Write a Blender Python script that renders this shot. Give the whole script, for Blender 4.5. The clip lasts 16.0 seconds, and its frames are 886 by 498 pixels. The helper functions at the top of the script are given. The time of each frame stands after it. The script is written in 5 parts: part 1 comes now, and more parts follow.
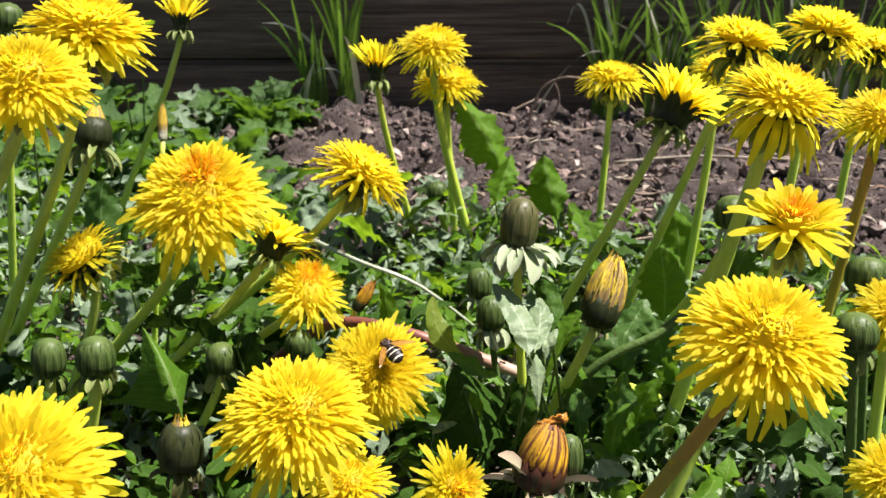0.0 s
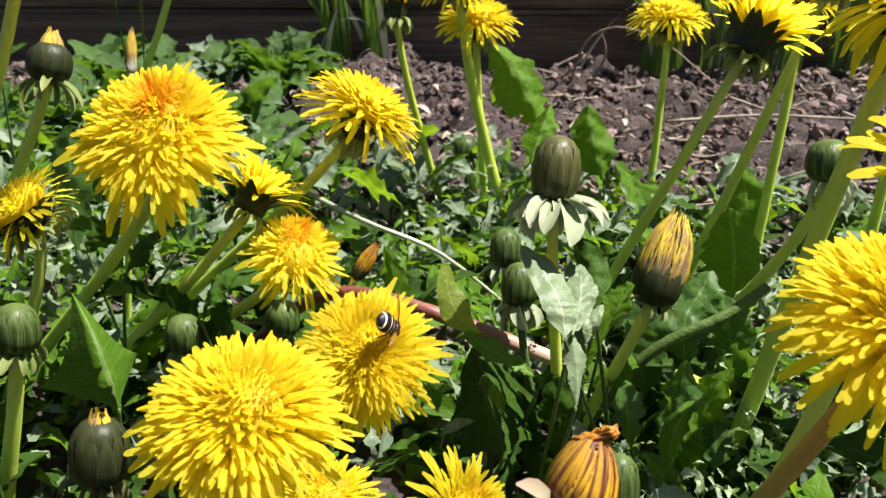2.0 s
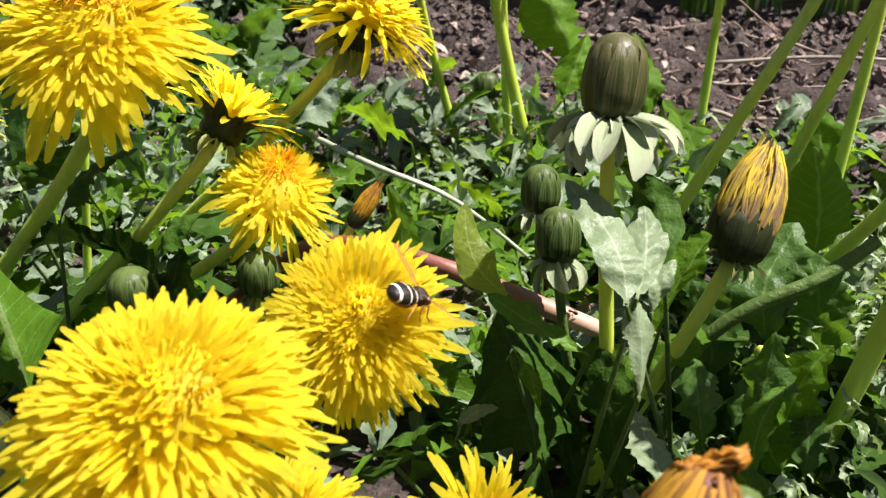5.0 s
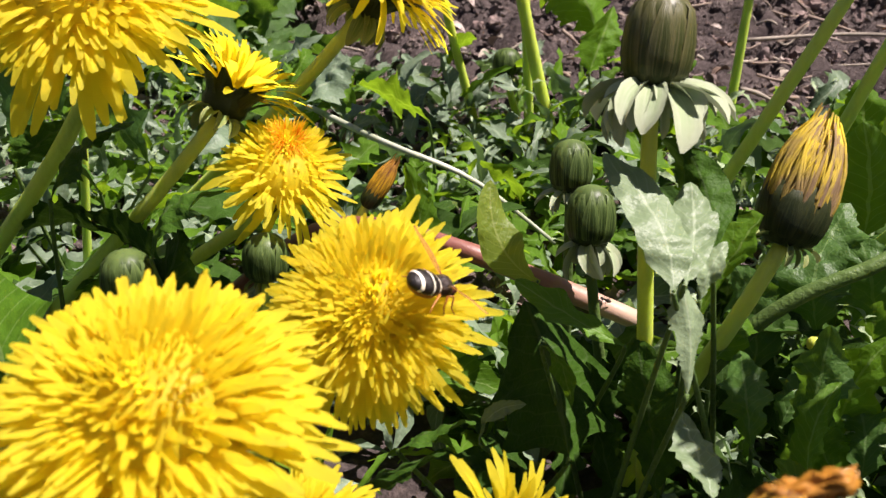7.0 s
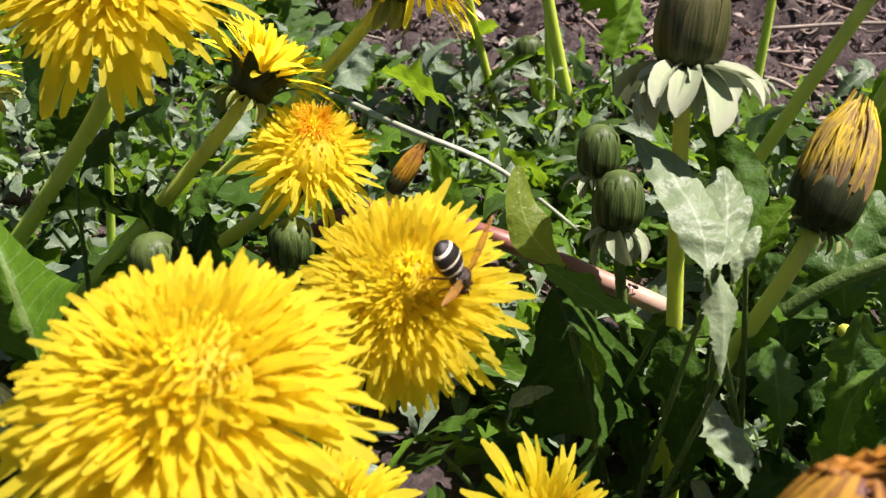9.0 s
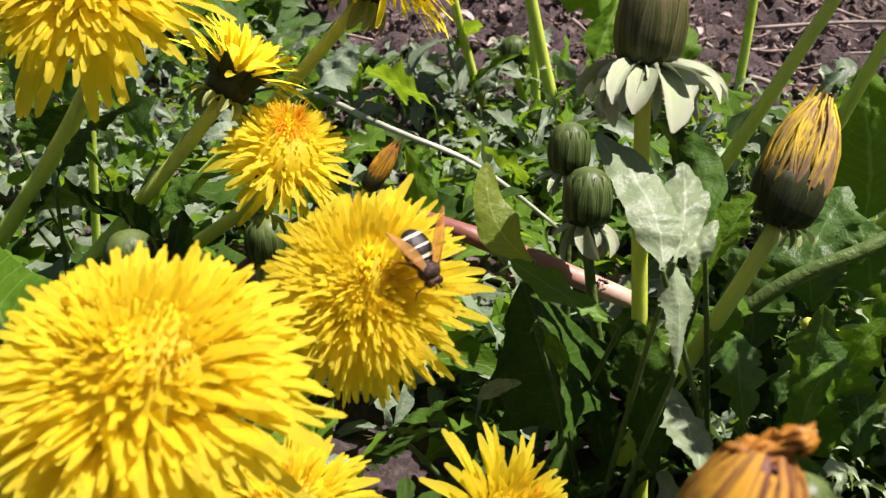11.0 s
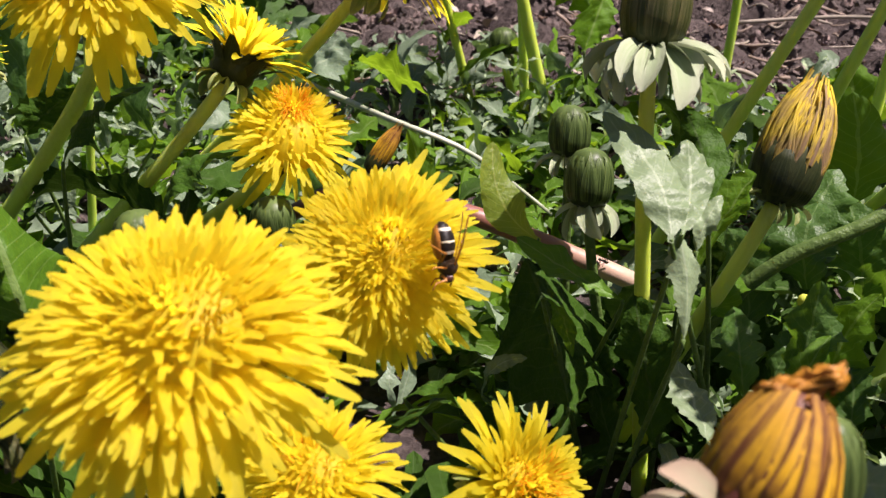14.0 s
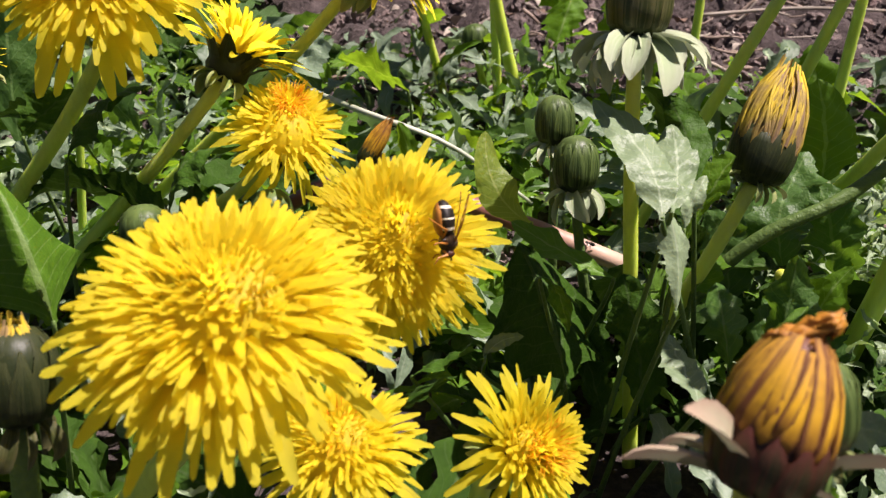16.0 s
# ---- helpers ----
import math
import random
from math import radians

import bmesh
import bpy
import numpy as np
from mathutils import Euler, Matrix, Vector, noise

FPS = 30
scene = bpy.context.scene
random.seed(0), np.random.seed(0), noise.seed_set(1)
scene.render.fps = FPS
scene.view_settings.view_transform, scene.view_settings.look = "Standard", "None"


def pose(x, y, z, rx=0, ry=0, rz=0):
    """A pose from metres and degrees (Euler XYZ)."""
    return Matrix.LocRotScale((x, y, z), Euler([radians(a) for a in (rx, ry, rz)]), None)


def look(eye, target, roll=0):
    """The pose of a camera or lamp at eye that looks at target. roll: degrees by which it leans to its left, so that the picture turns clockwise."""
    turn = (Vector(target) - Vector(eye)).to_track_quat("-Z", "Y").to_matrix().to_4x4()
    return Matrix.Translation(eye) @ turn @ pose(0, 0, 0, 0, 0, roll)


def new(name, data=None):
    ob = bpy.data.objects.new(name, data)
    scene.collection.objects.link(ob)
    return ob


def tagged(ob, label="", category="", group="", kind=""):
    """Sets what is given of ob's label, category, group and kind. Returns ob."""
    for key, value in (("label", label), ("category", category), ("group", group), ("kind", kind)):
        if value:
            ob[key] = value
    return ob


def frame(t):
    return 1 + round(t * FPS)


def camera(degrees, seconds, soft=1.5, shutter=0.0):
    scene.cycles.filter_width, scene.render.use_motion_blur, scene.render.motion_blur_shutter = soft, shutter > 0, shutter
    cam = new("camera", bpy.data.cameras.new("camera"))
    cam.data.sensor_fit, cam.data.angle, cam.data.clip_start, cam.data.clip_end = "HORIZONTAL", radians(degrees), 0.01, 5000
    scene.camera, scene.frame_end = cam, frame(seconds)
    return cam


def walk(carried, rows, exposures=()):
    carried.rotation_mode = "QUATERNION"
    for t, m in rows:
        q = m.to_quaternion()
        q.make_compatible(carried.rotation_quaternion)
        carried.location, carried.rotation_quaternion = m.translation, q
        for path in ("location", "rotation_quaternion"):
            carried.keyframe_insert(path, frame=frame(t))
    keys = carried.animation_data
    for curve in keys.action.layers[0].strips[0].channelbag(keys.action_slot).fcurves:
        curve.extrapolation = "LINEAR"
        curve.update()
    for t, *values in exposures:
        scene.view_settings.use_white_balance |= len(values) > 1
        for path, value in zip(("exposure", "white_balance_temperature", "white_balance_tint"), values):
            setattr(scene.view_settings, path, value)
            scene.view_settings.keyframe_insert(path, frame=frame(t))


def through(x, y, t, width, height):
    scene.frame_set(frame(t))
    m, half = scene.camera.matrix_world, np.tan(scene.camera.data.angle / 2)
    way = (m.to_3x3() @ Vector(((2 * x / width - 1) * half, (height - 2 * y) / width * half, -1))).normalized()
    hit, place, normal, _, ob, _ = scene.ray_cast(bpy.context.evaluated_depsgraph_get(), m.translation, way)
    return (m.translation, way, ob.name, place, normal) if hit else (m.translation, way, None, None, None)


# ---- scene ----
cam = camera(48.9, 16.0, 1.35)
cam.data.dof.use_dof, cam.data.dof.focus_distance, cam.data.dof.aperture_fstop = True, 0.235, 55.0
PATH = [
    (0, (0.026, 0.029, 0.233), (0.0, 1.866, -0.558), -0.3),
    (0.5, (0.028, 0.043, 0.221), (-0.009, 1.879, -0.571), -0.3),
    (1, (0.028, 0.063, 0.208), (-0.033, 1.884, -0.616), -0.5),
    (1.5, (0.029, 0.08, 0.208), (-0.066, 1.894, -0.629), -0.6),
    (2, (0.032, 0.091, 0.199), (-0.077, 1.906, -0.634), -0.5),
    (2.5, (0.031, 0.098, 0.193), (-0.071, 1.903, -0.661), -0.2),
    (3, (0.028, 0.108, 0.188), (-0.084, 1.908, -0.676), -0.0),
    (3.5, (0.028, 0.119, 0.182), (-0.094, 1.908, -0.704), -0.2),
    (4, (0.029, 0.13, 0.175), (-0.095, 1.918, -0.711), -0.2),
    (4.2, (0.029, 0.133, 0.174), (-0.096, 1.92, -0.716), -0.2),
    (6.3, (0.026, 0.158, 0.16), (-0.141, 1.925, -0.762), -0.5),
    (6.5, (0.026, 0.159, 0.16), (-0.142, 1.923, -0.768), -0.6),
    (7, (0.025, 0.16, 0.159), (-0.14, 1.926, -0.765), -0.5),
    (7.5, (0.023, 0.16, 0.158), (-0.137, 1.927, -0.765), -0.4),
    (8, (0.022, 0.16, 0.157), (-0.149, 1.924, -0.771), -0.4),
    (10.5, (0.026, 0.158, 0.158), (-0.181, 1.908, -0.788), -1.0),
    (11, (0.029, 0.157, 0.158), (-0.167, 1.912, -0.779), -0.9),
    (11.5, (0.028, 0.157, 0.157), (-0.154, 1.917, -0.776), -0.7),
    (12, (0.027, 0.157, 0.156), (-0.141, 1.917, -0.779), -0.5),
    (12.5, (0.028, 0.155, 0.157), (-0.147, 1.912, -0.781), -0.6),
    (13, (0.025, 0.154, 0.157), (-0.124, 1.915, -0.78), -0.2),
    (13.5, (0.022, 0.153, 0.156), (-0.118, 1.916, -0.778), -0.1),
    (14, (0.023, 0.151, 0.156), (-0.122, 1.911, -0.783), -0.2),
    (14.5, (0.02, 0.148, 0.156), (-0.108, 1.91, -0.782), -0.2),
    (15, (0.019, 0.144, 0.159), (-0.093, 1.904, -0.784), -0.3),
    (15.5, (0.015, 0.14, 0.159), (-0.046, 1.904, -0.781), -0.1),
    (16, (0.016, 0.141, 0.158), (-0.051, 1.904, -0.784), -0.5),
]
walk(cam, [(t, look(eye, target, roll)) for t, eye, target, roll in PATH],
     exposures=[(0.0, 1.41, 6400, 14), (4.2, 1.41, 6400, 14), (6.5, 1.26, 6500, 22), (8.2, 1.26, 6500, 23), (10.5, 1.24, 6500, 26), (16.0, 1.18, 6500, 26)])

# ---- world, sun, exposure ----
SUN_AZ, SUN_EL = 82.0, 64.0      # degrees east of the way ahead, degrees up
sun_way = Vector((math.sin(radians(SUN_AZ)) * math.cos(radians(SUN_EL)),
                  math.cos(radians(SUN_AZ)) * math.cos(radians(SUN_EL)), math.sin(radians(SUN_EL))))
world = bpy.data.worlds.new("sky")
scene.world = world
world.use_nodes = True
wn = world.node_tree
sky = wn.nodes.new("ShaderNodeTexSky")
sky.sky_type, sky.sun_disc = "NISHITA", False
sky.sun_elevation, sky.sun_rotation = radians(SUN_EL), radians(SUN_AZ)
wn.nodes["Background"].inputs["Strength"].default_value = 0.029
wn.links.new(sky.outputs[0], wn.nodes["Background"].inputs["Color"])
sun = new("sun", bpy.data.lights.new("sun", "SUN"))
sun.data.energy, sun.data.angle, sun.data.color = 4.8, radians(0.55), (1.0, 0.95, 0.87)
sun.matrix_world = look(sun_way * 3, (0, 0, 0))


# ---- materials ----
class Mat:
    """A small builder for node materials."""

    def __init__(self, name):
        self.m = bpy.data.materials.new(name)
        self.m.use_nodes = True
        self.t = self.m.node_tree
        self.b = self.t.nodes["Principled BSDF"]
        self.out = self.t.nodes["Material Output"]

    def node(self, kind, **kw):
        n = self.t.nodes.new(kind)
        for k, v in kw.items():
            n.inputs[k].default_value = v
        return n

    def link(self, a, b):
        self.t.links.new(a, b)

    def coord(self, which="Object"):
        return self.node("ShaderNodeTexCoord").outputs[which]

    def noise(self, scale, detail=4.0, rough=0.6, vec=None, stretch=None):
        n = self.node("ShaderNodeTexNoise", Scale=scale, Detail=detail, Roughness=rough)
        v = vec if vec is not None else self.coord()
        if stretch:
            mp = self.node("ShaderNodeMapping", Scale=stretch)
            self.link(v, mp.inputs["Vector"])
            v = mp.outputs[0]
        self.link(v, n.inputs["Vector"])
        return n.outputs["Fac"]

    def ramp(self, fac, *stops):
        n = self.node("ShaderNodeValToRGB")
        e = n.color_ramp.elements
        while len(e) < len(stops):
            e.new(0.5)
        for i, (p, c) in enumerate(stops):
            e[i].position, e[i].color = p, (*c, 1)
        self.link(fac, n.inputs[0])
        return n.outputs[0]

    def mix(self, fac, a, b, mode="MIX"):
        n = self.t.nodes.new("ShaderNodeMix")
        n.data_type, n.blend_type = "RGBA", mode
        for i, v in ((0, fac), (6, a), (7, b)):
            if isinstance(v, bpy.types.NodeSocket):
                self.link(v, n.inputs[i])
            else:
                n.inputs[i].default_value = v if i == 0 else (*v, 1)
        return n.outputs[2]

    def math(self, op, a, b=0.0):
        n = self.t.nodes.new("ShaderNodeMath")
        n.operation = op
        for i, v in ((0, a), (1, b)):
            if isinstance(v, bpy.types.NodeSocket):
                self.link(v, n.inputs[i])
            else:
                n.inputs[i].default_value = v
        return n.outputs[0]

    def split(self, vec):
        n = self.node("ShaderNodeSeparateXYZ")
        self.link(vec, n.inputs[0])
        return n.outputs

    def random(self):
        return self.node("ShaderNodeObjectInfo").outputs["Random"]

    def bump(self, height, strength=0.5, dist=0.001):
        n = self.node("ShaderNodeBump", Strength=strength, Distance=dist)
        self.link(height, n.inputs["Height"])
        self.link(n.outputs[0], self.b.inputs["Normal"])

    def finish(self, colour, rough=0.5, spec=0.5, through=0.0, tint=None, coat=0.0):
        self.b.inputs["Roughness"].default_value = rough
        self.b.inputs["Specular IOR Level"].default_value = spec
        self.b.inputs["Coat Weight"].default_value = coat
        if isinstance(colour, bpy.types.NodeSocket):
            self.link(colour, self.b.inputs["Base Color"])
        else:
            self.b.inputs["Base Color"].default_value = (*colour, 1)
        if through:
            tr = self.node("ShaderNodeBsdfTranslucent")
            if tint is None:
                tint = colour
            if isinstance(tint, bpy.types.NodeSocket):
                self.link(tint, tr.inputs[0])
            else:
                tr.inputs[0].default_value = (*tint, 1)
            mx = self.node("ShaderNodeMixShader", Fac=through)
            self.link(self.b.outputs[0], mx.inputs[1])
            self.link(tr.outputs[0], mx.inputs[2])
            self.link(mx.outputs[0], self.out.inputs[0])
        return self.m


def petal_material(name, low, mid, high, through=0.3, dry=None, rim=None):
    k = Mat(name)
    uv = k.split(k.coord("UV"))
    c = k.ramp(uv[1], (0.0, low), (0.35, mid), (0.9, high))
    streak = k.noise(30.0, 3.0, 0.6, k.coord("UV"), (1.0, 0.12, 1.0))
    c = k.mix(k.ramp(streak, (0.35, (0.5, 0.5, 0.5)), (0.65, (0.0, 0.0, 0.0))), c, mid)
    c = k.mix(k.math("MULTIPLY", k.random(), 0.25), c, mid)
    if dry:
        patch = k.noise(170.0, 4.0, 0.6)
        c = k.mix(k.ramp(patch, (0.46, (0, 0, 0)), (0.62, (0.62, 0.62, 0.62))), c, tuple(q * 0.7 for q in dry))
        island = k.node("ShaderNodeNewGeometry").outputs["Random Per Island"]
        c = k.mix(k.ramp(island, (0.50, (0, 0, 0)), (0.92, (0.85, 0.85, 0.85))), c, dry)
    if rim:
        wide = k.math("ADD", k.math("ABSOLUTE", uv[0]), k.math("MULTIPLY", streak, 0.35))
        c = k.mix(k.ramp(wide, (0.62, (0, 0, 0)), (0.98, (0.9, 0.9, 0.9))), c, rim)
    k.bump(streak, 0.35, 0.0004)
    return k.finish(c, 0.5, 0.3, through, c)


def leaf_material(name, dark, light, vein, rough=0.42, through=0.22, tint=(0.16, 0.34, 0.03), spec=0.4, relief=0.4):
    k = Mat(name)
    uv = k.split(k.coord("UV"))
    across = k.math("ABSOLUTE", uv[0])
    patch = k.noise(55.0, 5.0, 0.65)
    c = k.mix(k.ramp(patch, (0.3, (0, 0, 0)), (0.7, (1, 1, 1))), dark, light)
    own = k.math("FRACT", k.math("ADD", k.random(), k.node("ShaderNodeNewGeometry").outputs["Random Per Island"]))
    c = k.mix(k.math("MULTIPLY", own, 0.7), c, tuple(min(1.0, q * 1.35) for q in light))
    # midrib and side veins
    slant = k.math("SUBTRACT", k.math("MULTIPLY", uv[1], 11.0), k.math("MULTIPLY", across, 2.2))
    side = k.math("PINGPONG", slant, 0.5)
    side = k.math("LESS_THAN", side, 0.045)
    rib = k.math("LESS_THAN", across, 0.055)
    c = k.mix(k.math("MULTIPLY", side, 0.45), c, vein)
    c = k.mix(k.math("MULTIPLY", rib, 0.9), c, vein)
    fine = k.noise(420.0, 3.0, 0.6)
    k.bump(k.math("ADD", k.math("ADD", fine, patch), k.math("MULTIPLY", side, -0.5)), relief, 0.0012 * (1 + relief))
    t2 = k.mix(k.math("MULTIPLY", k.math("ADD", side, rib), 0.5), tint, (tint[0] * 1.6, tint[1] * 1.4, tint[2] * 2))
    return k.finish(c, rough, spec, through, t2)


YELLOW = petal_material("dandelion_petal", (0.88, 0.70, 0.012), (0.885, 0.755, 0.024), (0.89, 0.785, 0.045), 0.73)
FLORET = petal_material("dandelion_floret", (0.87, 0.685, 0.011), (0.88, 0.745, 0.022), (0.89, 0.78, 0.043), 0.73)
ORANGE = petal_material("orange_floret", (0.78, 0.27, 0.002), (0.84, 0.38, 0.003), (0.87, 0.52, 0.006), 0.5)
FADED = petal_material("faded_floret", (0.22, 0.13, 0.04), (0.62, 0.46, 0.05), (0.80, 0.58, 0.03), 0.3, (0.25, 0.16, 0.11))
WITHER = petal_material("withered_floret", (0.12, 0.035, 0.012), (0.74, 0.45, 0.025), (0.42, 0.17, 0.04), 0.25, (0.15, 0.048, 0.026))
ROLLED = petal_material("rolled_floret", (0.14, 0.022, 0.014), (0.74, 0.42, 0.016), (0.60, 0.31, 0.05), 0.25, (0.20, 0.075, 0.035), (0.15, 0.05, 0.028))
CREST = petal_material("dried_crest", (0.24, 0.09, 0.02), (0.50, 0.22, 0.018), (0.56, 0.25, 0.02), 0.15, (0.24, 0.09, 0.03))
LEAF = leaf_material("leaf_green", (0.038, 0.095, 0.006), (0.075, 0.160, 0.010), (0.15, 0.23, 0.06), 0.55, 0.40, (0.27, 0.46, 0.015), 0.12)
LEAF_BROAD = leaf_material("leaf_broad_green", (0.030, 0.078, 0.005), (0.060, 0.132, 0.009), (0.12, 0.19, 0.05), 0.5, 0.10, (0.20, 0.40, 0.015), 0.14, 0.3)
LEAF_MID = leaf_material("leaf_weed_green", (0.022, 0.055, 0.010), (0.044, 0.098, 0.016), (0.10, 0.17, 0.05), 0.48, 0.26, (0.18, 0.36, 0.02), 0.28)
# Shaded copy of LEAF: the shade among the stems is put into its colour.
LEAF_SHADED = leaf_material("leaf_shaded_green", (0.014, 0.036, 0.004), (0.028, 0.066, 0.007), (0.05, 0.085, 0.025), 0.55, 0.05, (0.10, 0.2, 0.02), 0.08)
LEAF_GREY = leaf_material("leaf_grey_green", (0.060, 0.100, 0.050), (0.135, 0.185, 0.115), (0.22, 0.27, 0.18), 0.45, 0.2, (0.15, 0.28, 0.06), 0.3)
LEAF_PALE = leaf_material("leaf_pale_underside", (0.115, 0.165, 0.08), (0.19, 0.25, 0.14), (0.27, 0.33, 0.21), 0.45, 0.22, (0.20, 0.30, 0.07), 0.25, 0.3)
# Pale leaf tips: the silver glints on foliage are put into this colour.
LEAF_TIP_GLINT = leaf_material("leaf_tip_glint", (0.14, 0.20, 0.09), (0.26, 0.34, 0.19), (0.36, 0.43, 0.29), 0.45, 0.3, (0.26, 0.38, 0.09), 0.35, 0.4)
LEAF_LIME = leaf_material("leaf_yellow_green", (0.12, 0.18, 0.02), (0.18, 0.25, 0.03), (0.26, 0.31, 0.08), 0.45, 0.5, (0.42, 0.52, 0.04), 0.3)
GRASS = leaf_material("grass_blade", (0.045, 0.10, 0.012), (0.085, 0.16, 0.022), (0.16, 0.26, 0.06), 0.4, 0.25, (0.20, 0.36, 0.04))
# Leaf stalk green, and a darkened stem green that stands for shade.
STALK_GREEN_SHADE = leaf_material("leaf_stalk_shaded_stem", (0.045, 0.085, 0.018), (0.075, 0.12, 0.03), (0.10, 0.15, 0.05), 0.5, 0.0, (0.1, 0.2, 0.02), 0.2)
STRAW = leaf_material("dry_blade", (0.30, 0.30, 0.22), (0.40, 0.40, 0.32), (0.5, 0.48, 0.38), 0.6, 0.1, (0.4, 0.38, 0.2))


def stem_material(name, low, high, blush):
    k = Mat(name)
    uv = k.split(k.coord("UV"))
    c = k.ramp(uv[1], (0.0, low), (0.55, high), (1.0, blush))
    n = k.noise(120.0, 5.0, 0.7, None, (1, 1, 0.12))
    c = k.mix(k.ramp(n, (0.42, (0, 0, 0)), (0.75, (0.6, 0.6, 0.6))), c, blush)
    blot = k.noise(260.0, 5.0, 0.75, None, (1, 1, 0.35))
    c = k.mix(k.ramp(blot, (0.5, (0, 0, 0)), (0.74, (0.4, 0.4, 0.4))), c, tuple(q * 0.45 for q in low))
    k.bump(k.noise(900.0, 2.0, 0.6, None, (1, 1, 0.1)), 0.35, 0.0004)
    k.b.inputs["Subsurface Weight"].default_value = 0.75
    k.b.inputs["Subsurface Radius"].default_value = (1.0, 1.0, 0.3)
    k.b.inputs["Subsurface Scale"].default_value = 0.003
    return k.finish(c, 0.42, 0.35)


STEM = stem_material("dandelion_stem", (0.41, 0.60, 0.09), (0.43, 0.57, 0.09), (0.46, 0.53, 0.12))
STEM_RED = stem_material("ruddy_stem", (0.30, 0.38, 0.05), (0.37, 0.32, 0.04), (0.40, 0.21, 0.05))
STEM_LIME = stem_material("yellow_stem", (0.42, 0.56, 0.08), (0.44, 0.55, 0.08), (0.46, 0.50, 0.09))


def bract_material(name, low, high, tip, rough=0.45):
    k = Mat(name)
    uv = k.split(k.coord("UV"))
    c = k.ramp(uv[1], (0.0, low), (0.6, high), (1.0, tip))
    edge = k.ramp(k.math("ABSOLUTE", uv[0]), (0.4, (0, 0, 0)), (1.0, (0.85, 0.85, 0.85)))
    c = k.mix(edge, c, tip)
    n = k.noise(300.0, 4.0, 0.6, k.coord("Object"))
    c = k.mix(k.ramp(n, (0.4, (0, 0, 0)), (0.8, (0.35, 0.35, 0.35))), c, low)
    streak = k.noise(4.0, 4.0, 0.6, k.coord("UV"), (1.3, 0.16, 1.0))
    c = k.mix(k.ramp(streak, (0.50, (0, 0, 0)), (0.66, (0.75, 0.75, 0.75))), c, tip)
    k.bump(k.math("ADD", n, streak), 0.35, 0.0005)
    return k.finish(c, rough, 0.25, 0.12, c)


BRACT = bract_material("bract_green", (0.08, 0.13, 0.03), (0.14, 0.19, 0.05), (0.26, 0.28, 0.10))
# Dark green bracts, darkened further to stand for shade under the heads.
BRACT_DARK_SHADE = bract_material("bract_dark_shade", (0.009, 0.014, 0.005), (0.018, 0.026, 0.008), (0.040, 0.046, 0.016))
BRACT_BUD = bract_material("bract_bud", (0.009, 0.018, 0.004), (0.023, 0.043, 0.008), (0.105, 0.155, 0.042), 0.42)
BRACT_BROWN = bract_material("bract_brownish", (0.022, 0.034, 0.008), (0.044, 0.052, 0.012), (0.125, 0.115, 0.048), 0.42)
BRACT_PALE = bract_material("bract_pale", (0.24, 0.31, 0.14), (0.30, 0.37, 0.21), (0.38, 0.41, 0.28))
BRACT_PINK = bract_material("bract_pinkish", (0.15, 0.19, 0.06), (0.34, 0.33, 0.22), (0.36, 0.25, 0.18))
BRACT_RUST = bract_material("bract_rusty", (0.014, 0.021, 0.006), (0.030, 0.027, 0.010), (0.085, 0.022, 0.015), 0.5)


def soil_material(name, dark, light, stones=0.0):
    k = Mat(name)
    big, small = k.noise(26.0, 6.0, 0.65), k.noise(380.0, 6.0, 0.7)
    c = k.mix(k.ramp(big, (0.3, (0, 0, 0)), (0.7, (1, 1, 1))), dark, light)
    c = k.mix(k.ramp(small, (0.45, (0, 0, 0)), (0.75, (0.75, 0.75, 0.75))), c, tuple(min(1, v * 1.9) for v in light))
    island = k.node("ShaderNodeNewGeometry").outputs["Random Per Island"]
    c = k.mix(k.math("MULTIPLY", k.ramp(island, (0.0, (0, 0, 0)), (0.78, (0.45, 0.45, 0.45)), (0.82, (1, 1, 1))), stones), c, (light[0] * 3.0, light[1] * 2.7, light[2] * 2.65))
    k.bump(k.math("ADD", big, small), 0.9, 0.003)
    return k.finish(c, 0.9, 0.25)


SOIL = soil_material("soil", (0.026, 0.019, 0.017), (0.075, 0.057, 0.052))
CRUMB = soil_material("soil_crumb", (0.034, 0.026, 0.023), (0.100, 0.081, 0.073), 0.9)


def wood_material():
    k = Mat("stained_timber")
    grain = k.noise(7.0, 8.0, 0.75, None, (0.8, 10, 26))
    fine = k.noise(26.0, 6.0, 0.7, None, (0.7, 10, 26))
    c = k.ramp(grain, (0.3, (0.050, 0.034, 0.026)), (0.5, (0.15, 0.104, 0.080)), (0.72, (0.33, 0.24, 0.19)))
    c = k.mix(k.ramp(fine, (0.5, (0, 0, 0)), (0.72, (0.8, 0.8, 0.8))), c, (0.018, 0.013, 0.012))
    dust = k.noise(9.0, 5.0, 0.6)
    c = k.mix(k.ramp(dust, (0.55, (0, 0, 0)), (0.85, (0.35, 0.35, 0.35))), c, (0.17, 0.14, 0.12))
    k.bump(k.math("SUBTRACT", grain, fine), 0.7, 0.003)
    return k.finish(c, 0.7, 0.3)


WOOD = wood_material()


def plain_material(name, a, b, scale, rough, spec=0.4, bump=0.4, through=0.0, stretch=None):
    k = Mat(name)
    n = k.noise(scale, 5.0, 0.65, None, stretch)
    c = k.ramp(n, (0.35, a), (0.68, b))
    k.bump(n, bump, 0.0006)
    return k.finish(c, rough, spec, through, b)


